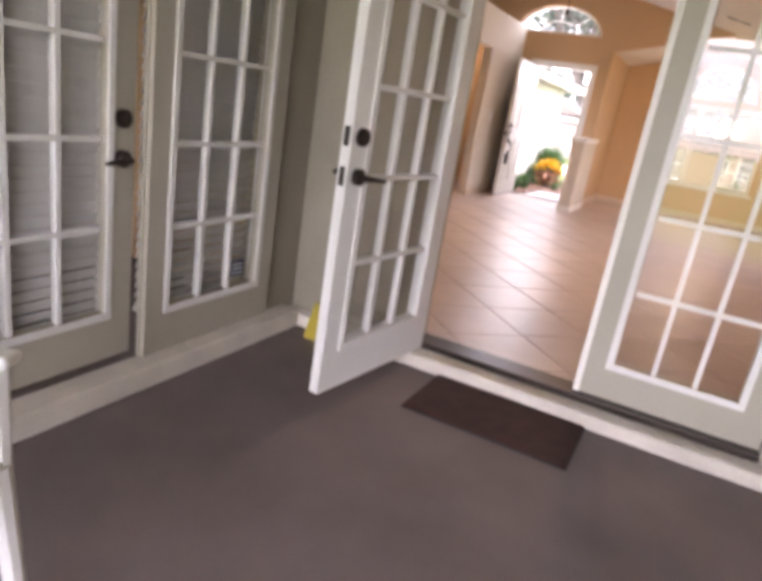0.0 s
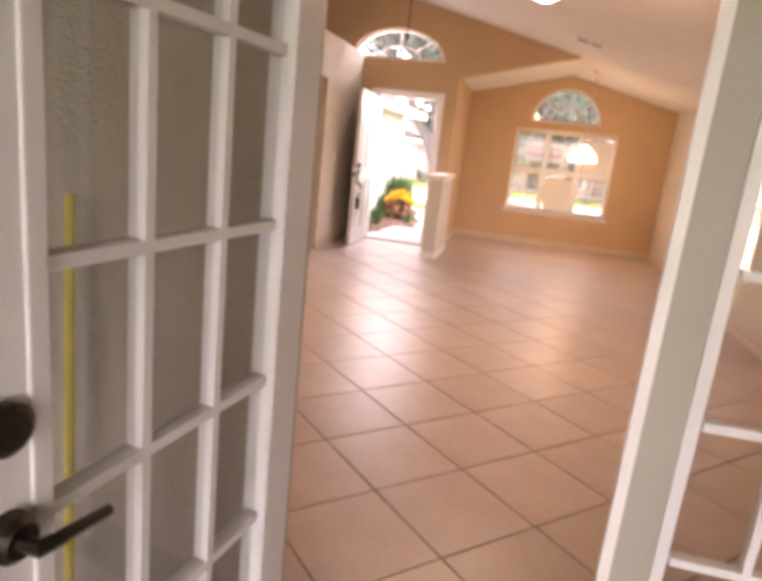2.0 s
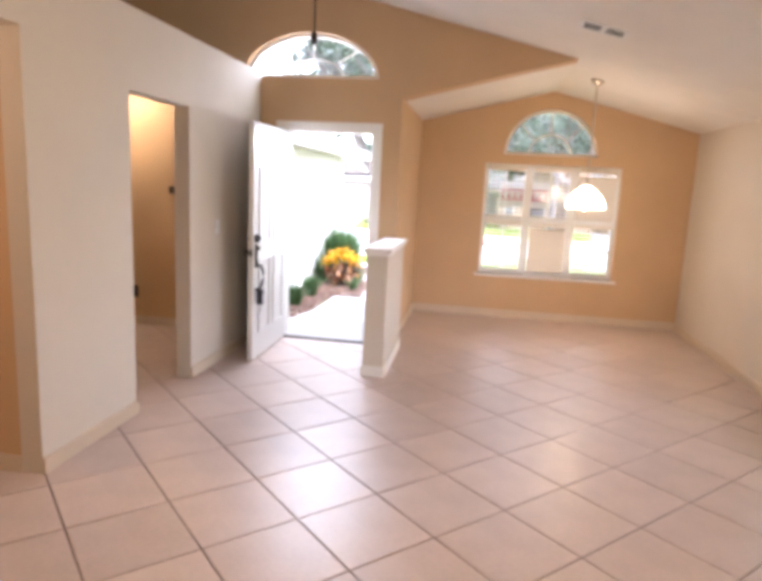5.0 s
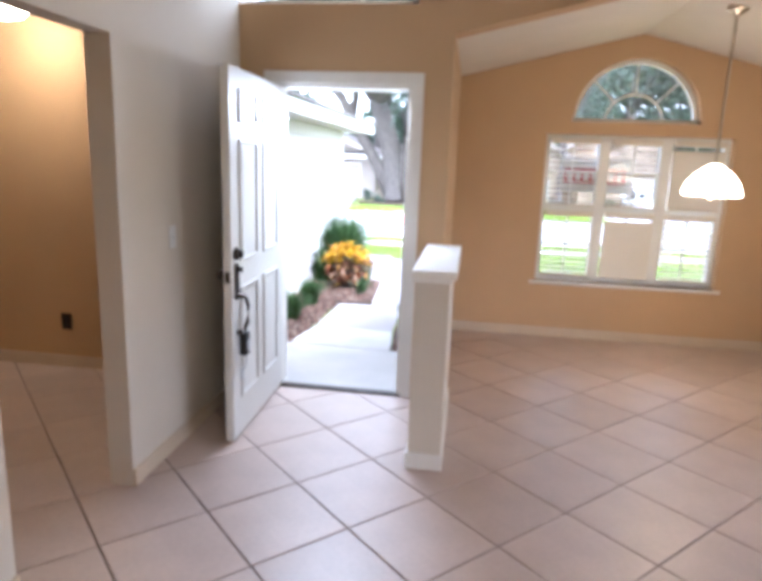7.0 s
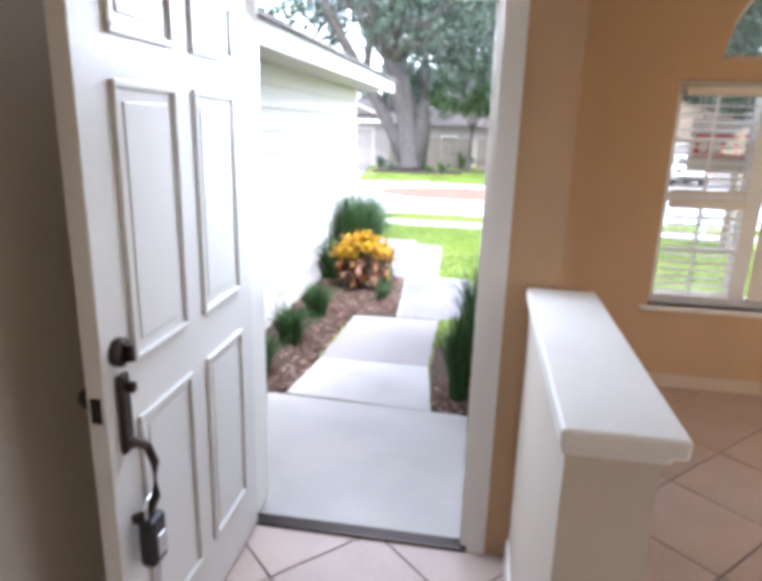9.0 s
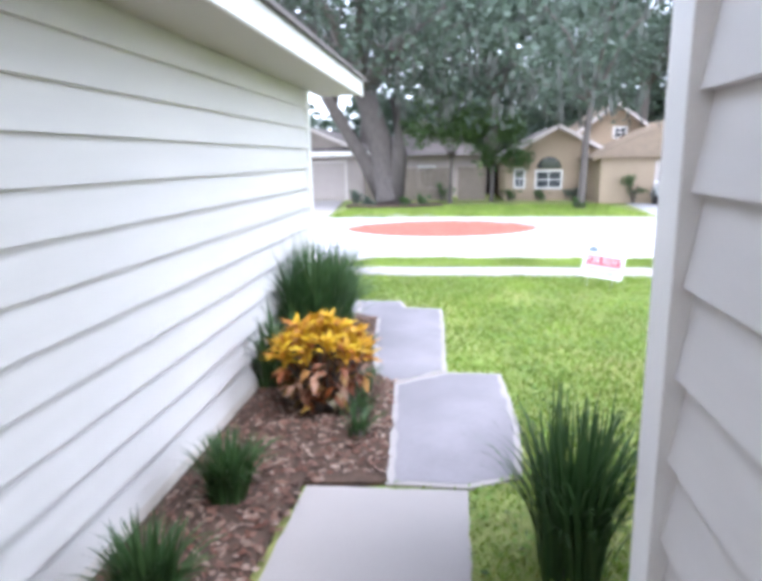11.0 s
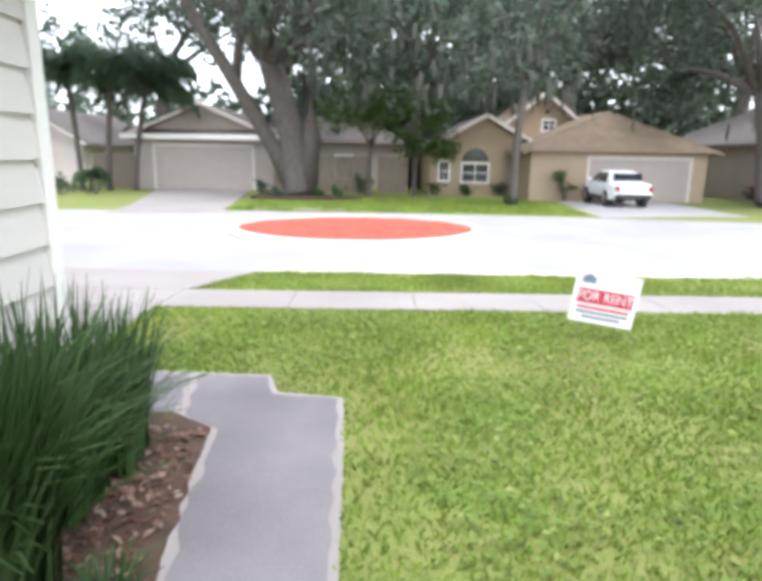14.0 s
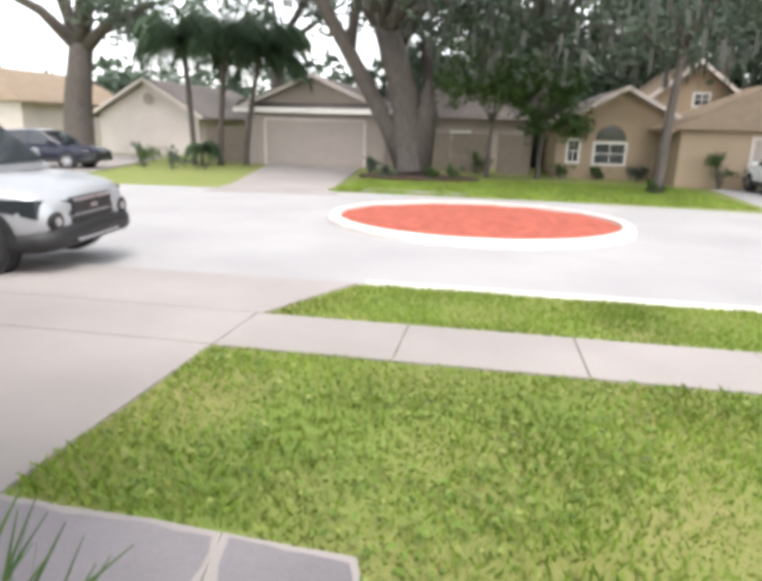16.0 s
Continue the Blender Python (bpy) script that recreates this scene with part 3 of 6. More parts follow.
# rental board hung on cords outside the dining window
wb_ = thing("window_board", pose(2.22, 3.735, 1.50), "white board with red print hung outside the dining window", "sign")
M_BOARDRED = mat("board_red", (0.45, 0.03, 0.05), 0.5, 0.05)
part("board", box(B(), -0.31, 0.31, -0.004, 0.004, -0.16, 0.16, 0.002), M_WHITE, wb_)
part("print_band", box(B(), -0.28, 0.28, -0.007, -0.004, -0.075, 0.065), M_BOARDRED, wb_, "red printed band")
for k in range(7):
    part("print_bar", box(B(), -0.25 + k * 0.075, -0.205 + k * 0.075, -0.009, -0.007, -0.045, 0.035), M_WHITE, wb_)
for x in (-0.25, 0.25):
    part("cord", box(B(), x - 0.003, x + 0.003, -0.003, 0.003, 0.16, 0.92), M_WHITE, wb_)

# ceiling fan with a light
fx, fy = 1.95, -2.85
fan = thing("ceiling_fan", pose(fx, fy, zc(fx)), "white ceiling fan with a lit frosted bowl light", "ceiling fan")
part("canopy", lathe(B(), [(0.07, 0.03), (0.072, -0.04), (0.03, -0.08)]), M_WHITE, fan)
part("rod", lathe(B(), [(0.012, -0.07), (0.012, -0.22)], 10), M_WHITE, fan)
part("motor", lathe(B(), [(0.05, -0.20), (0.11, -0.22), (0.12, -0.29), (0.07, -0.33)]), M_WHITE, fan)
M_BOWL = glowmat("lit_bowl", (1.0, 0.80, 0.52), 4)
bowl = part("shade", lathe(B(), [(0.11, -0.34), (0.135, -0.37), (0.12, -0.43), (0.075, -0.475), (0.012, -0.495)]), M_BOWL, fan, "glowing frosted glass bowl", True)
bowl.visible_shadow = False
for i in range(5):
    a = 6.2832 * i / 5 + 0.5
    bm = B()
    box(bm, 0.10, 0.20, -0.02, 0.02, -0.275, -0.268)
    v = hexa(bm, [(0.18, -0.055, -0.268), (0.62, -0.07, -0.278), (0.62, 0.07, -0.258), (0.18, 0.055, -0.258), (0.18, -0.055, -0.262), (0.62, -0.07, -0.272), (0.62, 0.07, -0.252), (0.18, 0.055, -0.252)])
    bl = part("blade", bm, M_WHITE, fan)
    bl.matrix_local = pose(0, 0, 0, 0, 0, math.degrees(a))

# supply air grilles in the ceiling
slope = math.degrees(math.atan(0.26))


def grille(x, y, z, tilt, label):
    g = thing("ceiling_vent", pose(x, y, z - 0.004, 0, tilt, 0), label, "vent", "air vents")
    bm = B()
    for a, b, c, d in ((-0.17, 0.17, -0.10, -0.07), (-0.17, 0.17, 0.07, 0.10), (-0.17, -0.14, -0.07, 0.07), (0.14, 0.17, -0.07, 0.07)):
        box(bm, a, b, c, d, -0.006, 0.0)
    part("frame", bm, M_WHITE, g)
    # black sheet paints in the unlit depth of the slots; no duct behind
    part("backing", box(B(), -0.14, 0.14, -0.07, 0.07, -0.003, -0.001), M_DARK, g)
    part("divider", box(B(), -0.02, 0.02, -0.07, 0.07, -0.006, -0.003), M_WHITE, g)
    for i in range(2):
        s = part("slat", box(B(), -0.14, 0.14, -0.003, 0.003, -0.001, 0.001), M_WHITE, g)
        s.matrix_local = pose(0, -0.025 + i * 0.05, -0.006, 20)
    return g


grille(2.46, 0.52, zc(2.46), slope, "white ceiling air vent with dark slots")
grille(-1.42, 0.85, zc(-1.42), -slope, "white ceiling air vent above the plant ledge")

# dining chandelier
ch = thing("pendant_lamp", pose(2.72, 2.2, zc(2.72)), "brass pendant lamp with a lit frilled glass shade", "lamp")
part("canopy", lathe(B(), [(0.065, 0.02), (0.065, -0.02), (0.02, -0.05)]), M_BRASS, ch)
part("rod", lathe(B(), [(0.009, -0.04), (0.009, -1.0)], 8), M_BRASS, ch)
bm = B()
n = 32
prof = [(0.025, -1.0), (0.06, -1.02), (0.12, -1.07), (0.165, -1.13), (0.185, -1.20), (0.178, -1.215)]
rings = [[bm.verts.new((r * (1 + 0.035 * math.sin(12 * 6.2832 * k / n) * (r / 0.18)) * math.cos(6.2832 * k / n), r * (1 + 0.035 * math.sin(12 * 6.2832 * k / n) * (r / 0.18)) * math.sin(6.2832 * k / n), z)) for k in range(n)] for r, z in prof]
for a, b in zip(rings, rings[1:]):
    for k in range(n):
        bm.faces.new((a[k], a[(k + 1) % n], b[(k + 1) % n], b[k]))
M_SHADE = glowmat("lit_shade", (1.0, 0.78, 0.50), 1.3)
s = part("shade", bm, M_SHADE, ch, "glowing frilled glass shade", True)
s.visible_shadow = False
part("finial", lathe(B(), [(0.01, -1.0), (0.028, -1.03), (0.012, -1.2), (0.02, -1.235), (0.004, -1.26)], 12), M_BRASS, ch)
# foyer pendant on a chain, close to the fanlight
fo = thing("foyer_pendant", pose(0.36, 0.60, zc(0.36)), "slim dark chain pendant hanging before the fanlight", "lamp")
part("canopy", lathe(B(), [(0.06, 0.02), (0.06, -0.015), (0.02, -0.04)]), M_BRASS, fo)
part("chain", lathe(B(), [(0.007, -0.03), (0.007, -0.56)], 6), M_BRONZE, fo)
part("finial", lathe(B(), [(0.006, -0.56), (0.026, -0.58), (0.026, -0.63), (0.01, -0.66)], 12), M_BRONZE, fo)
lp = thing("ledge_pendant", pose(-1.05, -0.35, zc(-1.05)), "thin brass rod hanging above the plant ledge", "lamp")
part("rod", lathe(B(), [(0.007, 0.0), (0.007, -0.5)], 6), M_BRASS, lp)
# round lights in the side rooms
for x, y in ((-1.7, -1.95), (-1.75, 1.2)):
    h = thing("ceiling_light", pose(x, y, 2.44), "lit round frosted ceiling light in a side room", "ceiling light", "side room lights")
    part("base", lathe(B(), [(0.15, 0.0), (0.15, -0.025), (0.13, -0.03)], 24), M_BRASS, h)
    d = part("shade", lathe(B(), [(0.14, -0.03), (0.135, -0.06), (0.09, -0.10), (0.02, -0.12)], 24), M_BOWL, h, "glowing glass dome", True)
    d.visible_shadow = False

# thermostat, switch and socket
th = thing("thermostat", pose(-1.32, 1.58, 1.40), "small brown thermostat on the wall", "thermostat")
part("body", box(B(), -0.05, 0.05, -0.02, 0.0, -0.035, 0.035, 0.006), M_BRONZE, th)
sw_ = thing("light_switch", pose(XL, 0.6, 1.15), "white light switch plate on the wall", "switch")
part("plate", box(B(), 0.0, 0.006, -0.035, 0.035, -0.057, 0.057, 0.002), M_WHITE, sw_)
part("toggle", box(B(), 0.006, 0.016, -0.006, 0.006, -0.012, 0.012, 0.002), M_WHITE, sw_)

# dark wall socket low in the side room
so = thing("wall_socket", pose(-1.77, 1.58, 0.345), "dark brown wall socket low on the tan wall", "socket")
part("plate", box(B(), -0.04, 0.04, -0.006, 0.0, -0.06, 0.06, 0.002), M_BRONZE, so)
for z in (-0.025, 0.025):
    part("outlet", box(B(), -0.018, 0.018, -0.009, -0.006, z - 0.016, z + 0.016, 0.002), M_DARK, so)

# ---- the covered porch ----
PF = -0.10
structure(part("floor_porch", box(B(), -1.0, 7.5, -12.0, YR - 0.10, PF - 0.12, PF), M_LANAI), "worn brown-grey painted concrete porch floor")
bm = B()
box(bm, 0.0, 7.5, -5.86, YR - 0.10, PF, PF + 0.075, 0.012)
structure(part("sill_rear", bm, M_SILL), "pale concrete sill under the double door")
structure(part("sill_left", box(B(), 0.74, 0.86, -11.0, -5.86, PF, PF + 0.10, 0.012), M_SILL), "pale concrete sill under the side doors")


def porch_left(y):
    return [(2.02, 2.5)] if -7.66 < y < -6.06 else [(PF, 2.5)]


structure(part("wall_porch_left", wall_span(B(), "x", 0.60, 0.75, steps(-12.0, -7.66, -6.06, YR - 0.10), porch_left), M_STUCCO), "taupe stucco porch wall with french doors")
structure(part("wall_porch_rear", wall_span(B(), "y", YR - 0.15, YR - 0.10, steps(0.75, DX0 - 0.05, DX2 + 0.05, 7.5), lambda x: [(DZ + 0.01, 2.5)] if DX0 - 0.05 < x < DX2 + 0.05 else [(PF, 2.5)]), M_STUCCO), "taupe stucco rear wall around the double door")
# ceiling stays out of view; its length is set to dim the porch
structure(part("ceiling_porch", box(B(), 0.5, 7.5, -12.0, YR - 0.10, 2.5, 2.6), M_SOFFIT), "unseen porch ceiling run back to block sky light")
# out-of-view wall, added to keep side sky light off the porch
structure(part("wall_porch_blocker", wall_span(B(), "x", 4.6, 4.75, steps(-12.0, YR - 0.15), lambda y: [(PF, 2.5)]), M_STUCCO), "unseen taupe stucco wall added to darken the porch")
structure(part("wall_porch_room", wall_span(B(), "x", -0.75, -0.65, steps(-12, -5.72), lambda y: [(-0.1, 2.5)]), M_WALLW), "pale wall seen through the side doors")
structure(part("ceiling_porch_room", box(B(), -0.75, 0.60, -12.0, -5.72, 2.5, 2.6), M_CEIL), "ceiling of the room behind the side doors")


def french_leaf(name, w, h, m, paint, hardware, label, hz=0.89, cols=3):
    """A glazed leaf along +x from its hinge: stiles, rails, muntins, panes, hardware on both sides."""
    d = thing(name, m, label, "door")
    d["kind"] = "structure"
    t, st = 0.044, 0.125
    g0, g1, z0, z1 = st, w - st, 0.20, h - 0.13
    bm = B()
    box(bm, 0, g0, 0, t, 0, h)
    box(bm, g1, w, 0, t, 0, h)
    box(bm, g0, g1, 0, t, 0, z0)
    box(bm, g0, g1, 0, t, z1, h)
    part("leaf_frame", bm, paint, d)
    bm = B()
    for y0, y1 in ((-0.008, 0.0), (t, t + 0.008)):
        for a, b, c, e in ((g0 - 0.03, g1 + 0.03, z0 - 0.03, z0), (g0 - 0.03, g1 + 0.03, z1, z1 + 0.03), (g0 - 0.03, g0, z0, z1), (g1, g1 + 0.03, z0, z1)):
            box(bm, a, b, y0, y1, c, e, 0.003)
    part("glazing_trim", bm, M_WHITE, d, "white glazing frame")
    cw, rh = (g1 - g0) / cols, (z1 - z0) / 5
    for i in range(1, cols):
        part("muntin", box(B(), g0 + i * cw - 0.010, g0 + i * cw + 0.010, 0.006, t - 0.006, z0, z1), M_WHITE, d)
    for j in range(1, 5):
        for i in range(cols):
            part("muntin", box(B(), g0 + i * cw + 0.010, g0 + (i + 1) * cw - 0.010, 0.006, t - 0.006, z0 + j * rh - 0.010, z0 + j * rh + 0.010), M_WHITE, d)
    for i in range(cols):
        for j in range(5):
            bm = B()
            bm.faces.new([bm.verts.new(p) for p in ((g0 + i * cw, t / 2, z0 + j * rh), (g0 + (i + 1) * cw, t / 2, z0 + j * rh), (g0 + (i + 1) * cw, t / 2, z0 + (j + 1) * rh), (g0 + i * cw, t / 2, z0 + (j + 1) * rh))])
            p = part("pane", bm, M_GLASS, d)
            p.visible_shadow = False
    if hardware:
        for y, s in ((0.0, -1), (t, 1)):
            bm = B()
            round_plate(bm, w - 0.06, y, hz + 0.145, 0.034, 0.022, s)
            part("deadbolt", bm, M_BRONZE, d, "dark bronze deadbolt")
            bm = B()
            round_plate(bm, w - 0.06, y, hz, 0.032, 0.03, s)
            tube(bm, [(w - 0.06, y + s * 0.03, hz), (w - 0.06, y + s * 0.055, hz), (w - 0.09, y + s * 0.06, hz), (w - 0.17, y + s * 0.056, hz - 0.01)], [0.012, 0.012, 0.010, 0.008], 8)
            part("lever_handle", bm, M_BRONZE, d, "dark bronze lever handle")
        for z in (hz, hz + 0.145):
            part("latch_plate", box(B(), w, w + 0.003, 0.010, t - 0.010, z - 0.035, z + 0.035), M_BRONZE, d)
    for z in (0.2, 1.0, 1.8):
        bm = B()
        tube(bm, [(-0.006, 0.0, z - 0.05), (-0.006, 0.0, z + 0.05)], 0.008, 8)
        part("hinge", bm, M_BRASS, d)
    return d


DH = 2.03
french_leaf("door_3", 0.82, DH, pose(DX0 - 0.005, YR - 0.135, -0.02, 0, 0, -90 - 7), M_WHITE, True, "white fifteen-pane french door swung open onto the porch")
fixed = french_leaf("door_4", 0.76, DH, pose(DX1 + 0.765, YR - 0.035, -0.02, 0, 0, 180), M_TAUPE, False, "taupe fifteen-pane french door, closed")
bm = B()
box(bm, DX1 - 0.012, DX1 + 0.014, YR - 0.09, YR - 0.075, -0.02, DH)
structure(part("trim_astragal", bm, M_TRIM), "pale meeting strip on the closed door")
bm = B()
box(bm, DX0 - 0.05, DX0 - 0.006, YR - 0.14, YR, -0.02, DZ + 0.01)
box(bm, DX2, DX2 + 0.045, YR - 0.14, YR, -0.02, DZ + 0.01)
box(bm, DX0 - 0.006, DX2, YR - 0.14, YR, DH - 0.01, DZ + 0.01)
structure(part("door_frame_2", bm, M_TAUPE), "taupe painted frame of the double door")
structure(part("threshold_rear", box(B(), DX0 - 0.006, DX2, YR - 0.14, YR + 0.01, -0.026, 0.006, 0.004), M_BRONZE), "dark metal door threshold")
for z in (0.55, 0.3):
    strike = part("strike_plate", box(B(), 0.0, 0.004, 0.0, 0.02, -0.04, 0.04), M_BRONZE, fixed, "dark latch plate")
    strike.matrix_local = pose(0.762, 0.012, z + 0.4)
# side pair
french_leaf("door_5", 0.80, 2.0, pose(0.70, -7.66, 0.005, 0, 0, 90), M_TAUPE, True, "taupe french door with closed white blinds behind", hz=0.80)
french_leaf("door_6", 0.80, 2.0, pose(0.74, -6.06, 0.005, 0, 0, -90), M_TAUPE, False, "taupe french door with a small security sticker")
bm = B()
box(bm, 0.752, 0.765, -6.87, -6.85, 0.005, 2.0)
structure(part("trim_side_doors", bm, M_TAUPE), "meeting strip of the side doors")
for y0, y1 in ((-7.60, -6.92), (-6.80, -6.12)):
    b = blind("window_blind", y0, y1, 0.15, 1.95, 0, -66, True, "closed white slatted blind behind the side door", "side door blinds", M_WHITE)
    b.matrix_world = pose(0.655, (y0 + y1) / 2, 0.15, 0, 0, 90)
st = thing("door_sticker", pose(0.768, -6.30, 0.29), "small dark blue security sticker on the glass", "sticker")
part("sheet", box(B(), 0.0, 0.002, -0.045, 0.045, -0.04, 0.04), mat("sticker_blue", (0.03, 0.04, 0.10), 0.4, 0.1), st)
for z in (-0.022, 0.0, 0.02):
    part("print_bar", box(B(), 0.002, 0.003, -0.035, 0.035, z - 0.004, z + 0.004), M_WHITE, st)
dm = thing("doormat", pose(2.075, -6.02, PF), "dark red-brown coir doormat on the porch floor", "doormat")
part("mat_top", box(B(), -0.36, 0.36, -0.245, 0.245, 0.0, 0.016, 0.006), M_MAT, dm)
part("backing", box(B(), -0.365, 0.365, -0.25, 0.25, 0.0, 0.005), M_DARK, dm)
# yellow broom leaning in the corner, behind the open leaf
br = thing("broom", pose(1.06, -5.93, PF), "yellow-handled broom leaning in the porch corner", "broom")
M_YEL = mat("yellow_plastic", (0.42, 0.33, 0.04), 0.45, 0.1)
bm = B()
tube(bm, [(0, 0, 0.2), (-0.03, 0.06, 1.3)], 0.012, 8)
part("handle", bm, M_YEL, br)
bm = B()
hexa(bm, [(-0.09, -0.03, 0.0), (0.12, -0.03, 0.0), (0.12, 0.03, 0.0), (-0.09, 0.03, 0.0), (-0.05, -0.02, 0.2), (0.06, -0.02, 0.2), (0.06, 0.02, 0.2), (-0.05, 0.02, 0.2)])
part("bristles", bm, M_YEL, br)

# white patio chair at the porch's edge
pc = thing("patio_chair", pose(1.37, -8.17, PF, 0, 0, 25), "white plastic patio chair on the porch", "chair")
part("seat", box(B(), -0.24, 0.24, -0.24, 0.24, 0.40, 0.43, 0.012), M_WHITE, pc)
part("backrest", box(B(), -0.26, -0.22, -0.23, 0.23, 0.43, 0.88, 0.015), M_WHITE, pc)
for x_, y_ in ((-0.22, -0.24), (0.22, -0.24), (-0.22, 0.24), (0.22, 0.24)):
    bm = B()
    tube(bm, [(x_ * 1.12, y_ * 1.08, 0.0), (x_, y_, 0.41)], [0.022, 0.028], 8)
    part("leg", bm, M_WHITE, pc)
for y_ in (-0.25, 0.25):
    part("armrest", box(B(), -0.25, 0.26, y_ - 0.03, y_ + 0.03, 0.64, 0.67, 0.012), M_WHITE, pc)
    bm = B()
    tube(bm, [(0.22, y_, 0.40), (0.22, y_, 0.65)], 0.024, 8)
    part("arm_post", bm, M_WHITE, pc)

# ---- the house, outside ----
GY = [-400, 9.5, 13.42, 13.5, 17, 23, 33, 42, 400]
GZ = [-0.26, -0.26, -0.39, -0.48, -0.60, -0.64, -0.85, -0.95, -0.95]


def gz(x, y):
    return float(np.interp(y, GY, GZ))


verts, faces = [], []
for y, z in zip(GY, GZ):
    verts += [(-400, y, z), (400, y, z)]
for i in range(len(GY) - 1):
    faces.append((2 * i, 2 * i + 1, 2 * i + 3, 2 * i + 2))
structure(raw("ground", verts, faces, M_SOIL), "green lawn ground sloping gently to the street")

WX = -1.18                    # face of the garage wing


def lap_wall(name, x, y0, y1, z0, z1, sgn, label, under):
    """Lap siding along y: a wall behind, and one board a course, each leaning out at its foot."""
    w = structure(part(name, box(B(), min(x - sgn * 0.03, x - sgn * 0.14), max(x - sgn * 0.03, x - sgn * 0.14), y0, y1, z0, z1 + 0.15), under), label)
    z = z0 + 0.11
    me = {}
    while z < z1:
        h = min(0.19, z1 - z + 0.005)
        k = round(h, 3)
        if k not in me:
            bm = B()
            hexa(bm, [(-sgn * 0.04, y0, 0), (sgn * 0.004, y0, 0), (sgn * 0.004, y1, 0), (-sgn * 0.04, y1, 0), (-sgn * 0.04, y0, h), (-sgn * 0.026, y0, h), (-sgn * 0.026, y1, h), (-sgn * 0.04, y1, h)])
            bmesh.ops.recalc_face_normals(bm, faces=bm.faces)
            me[k] = bpy.data.meshes.new("board")
            bm.to_mesh(me[k])
            bm.free()
            me[k].materials.append(M_SIDING)
        b = new("board", me[k])
        b.parent = w
        b.location = (x, 0, z)
        z += 0.185
    return w


GC = 8.25
lap_wall("wall_garage", WX, 1.76, GC, -0.28, 2.02, 1, "cream lap-sided garage wing wall beside the front path", M_SIDING)
structure(part("trim_garage_corner", box(B(), WX - 0.10, WX + 0.012, GC, GC + 0.09, -0.26, 2.03, 0.004), M_TRIM), "white corner board")
structure(part("foundation", box(B(), WX - 0.1, WX + 0.006, 1.8, GC, -0.30, -0.17), M_SILL), "grey concrete footing under the siding")
bm = B()
box(bm, -7.6, WX - 0.1, GC, GC + 0.10, -0.28, 2.3)
structure(part("wall_garage_front", bm, M_SIDING), "cream front wall of the garage wing")
# eave of the garage wing, its fascia and the roof above
bm = B()
box(bm, WX - 0.02, WX + 0.42, 1.9, 8.92, 2.03, 2.06)
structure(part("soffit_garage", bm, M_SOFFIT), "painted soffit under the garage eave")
bm = B()
box(bm, WX + 0.42, WX + 0.445, 1.9, 8.95, 2.02, 2.17, 0.004)
hexa(bm, [(-7.6, 8.92, 3.9), (WX + 0.42, 8.92, 2.06), (WX + 0.42, 8.95, 2.06), (-7.6, 8.95, 3.9), (-7.6, 8.92, 4.1), (WX + 0.42, 8.92, 2.19), (WX + 0.42, 8.95, 2.19), (-7.6, 8.95, 4.1)])
structure(part("trim_fascia", bm, M_TRIM), "white fascia board")
bm = B()
hexa(bm, [(-7.6, 1.9, 4.1), (WX + 0.48, 1.9, 2.17), (WX + 0.48, 9.0, 2.17), (-7.6, 9.0, 4.1), (-7.6, 1.9, 4.16), (WX + 0.48, 1.9, 2.20), (WX + 0.48, 9.0, 2.20), (-7.6, 9.0, 4.16)])
structure(part("roof_garage", bm, M_ROOF), "grey shingle roof of the garage wing")
# dining wing siding
lap_wall("wall_dining_west", 0.70, 1.76, 3.70, -0.28, 2.35, -1, "cream lap-sided wall beside the front door", M_SIDING)
structure(part("trim_dining_corner", box(B(), 0.676, 0.79, 3.61, 3.735, -0.26, 2.38, 0.004), M_TRIM), "white corner board")
bm = B()
for x0, x1, z0, z1 in ((0.79, WIN[0], -0.28, 2.4), (WIN[1], XR + 0.2, -0.28, 2.4), (WIN[0], WIN[1], -0.28, WIN[2])):
    box(bm, x0, x1, 3.66, 3.70, z0, z1)
structure(part("wall_dining_front", bm, M_SIDING), "cream sided front of the dining wing")
bm = B()
box(bm, 0.33, 0.70, 1.8, 4.1, 2.40, 2.43)
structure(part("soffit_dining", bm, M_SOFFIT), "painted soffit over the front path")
bm = B()
hexa(bm, [(0.28, 1.92, 2.44), (2.45, 1.92, 2.92), (2.45, 4.15, 2.92), (0.28, 4.15, 2.44), (0.28, 1.92, 2.50), (2.45, 1.92, 3.0), (2.45, 4.15, 3.0), (0.28, 4.15, 2.50)])
hexa(bm, [(2.45, 1.92, 2.92), (4.7, 1.92, 2.38), (4.7, 4.15, 2.38), (2.45, 4.15, 2.92), (2.45, 1.92, 3.0), (4.7, 1.92, 2.44), (4.7, 4.15, 2.44), (2.45, 4.15, 3.0)])
structure(part("roof_dining", bm, M_ROOF), "grey shingle roof of the dining wing")

# ---- front path, drive, pavement and road ----


def pz(x, y):
    return float(np.interp(y, [1.6, 4.0, 9.4, 13.4], [-0.02, -0.245, -0.245, -0.375]))


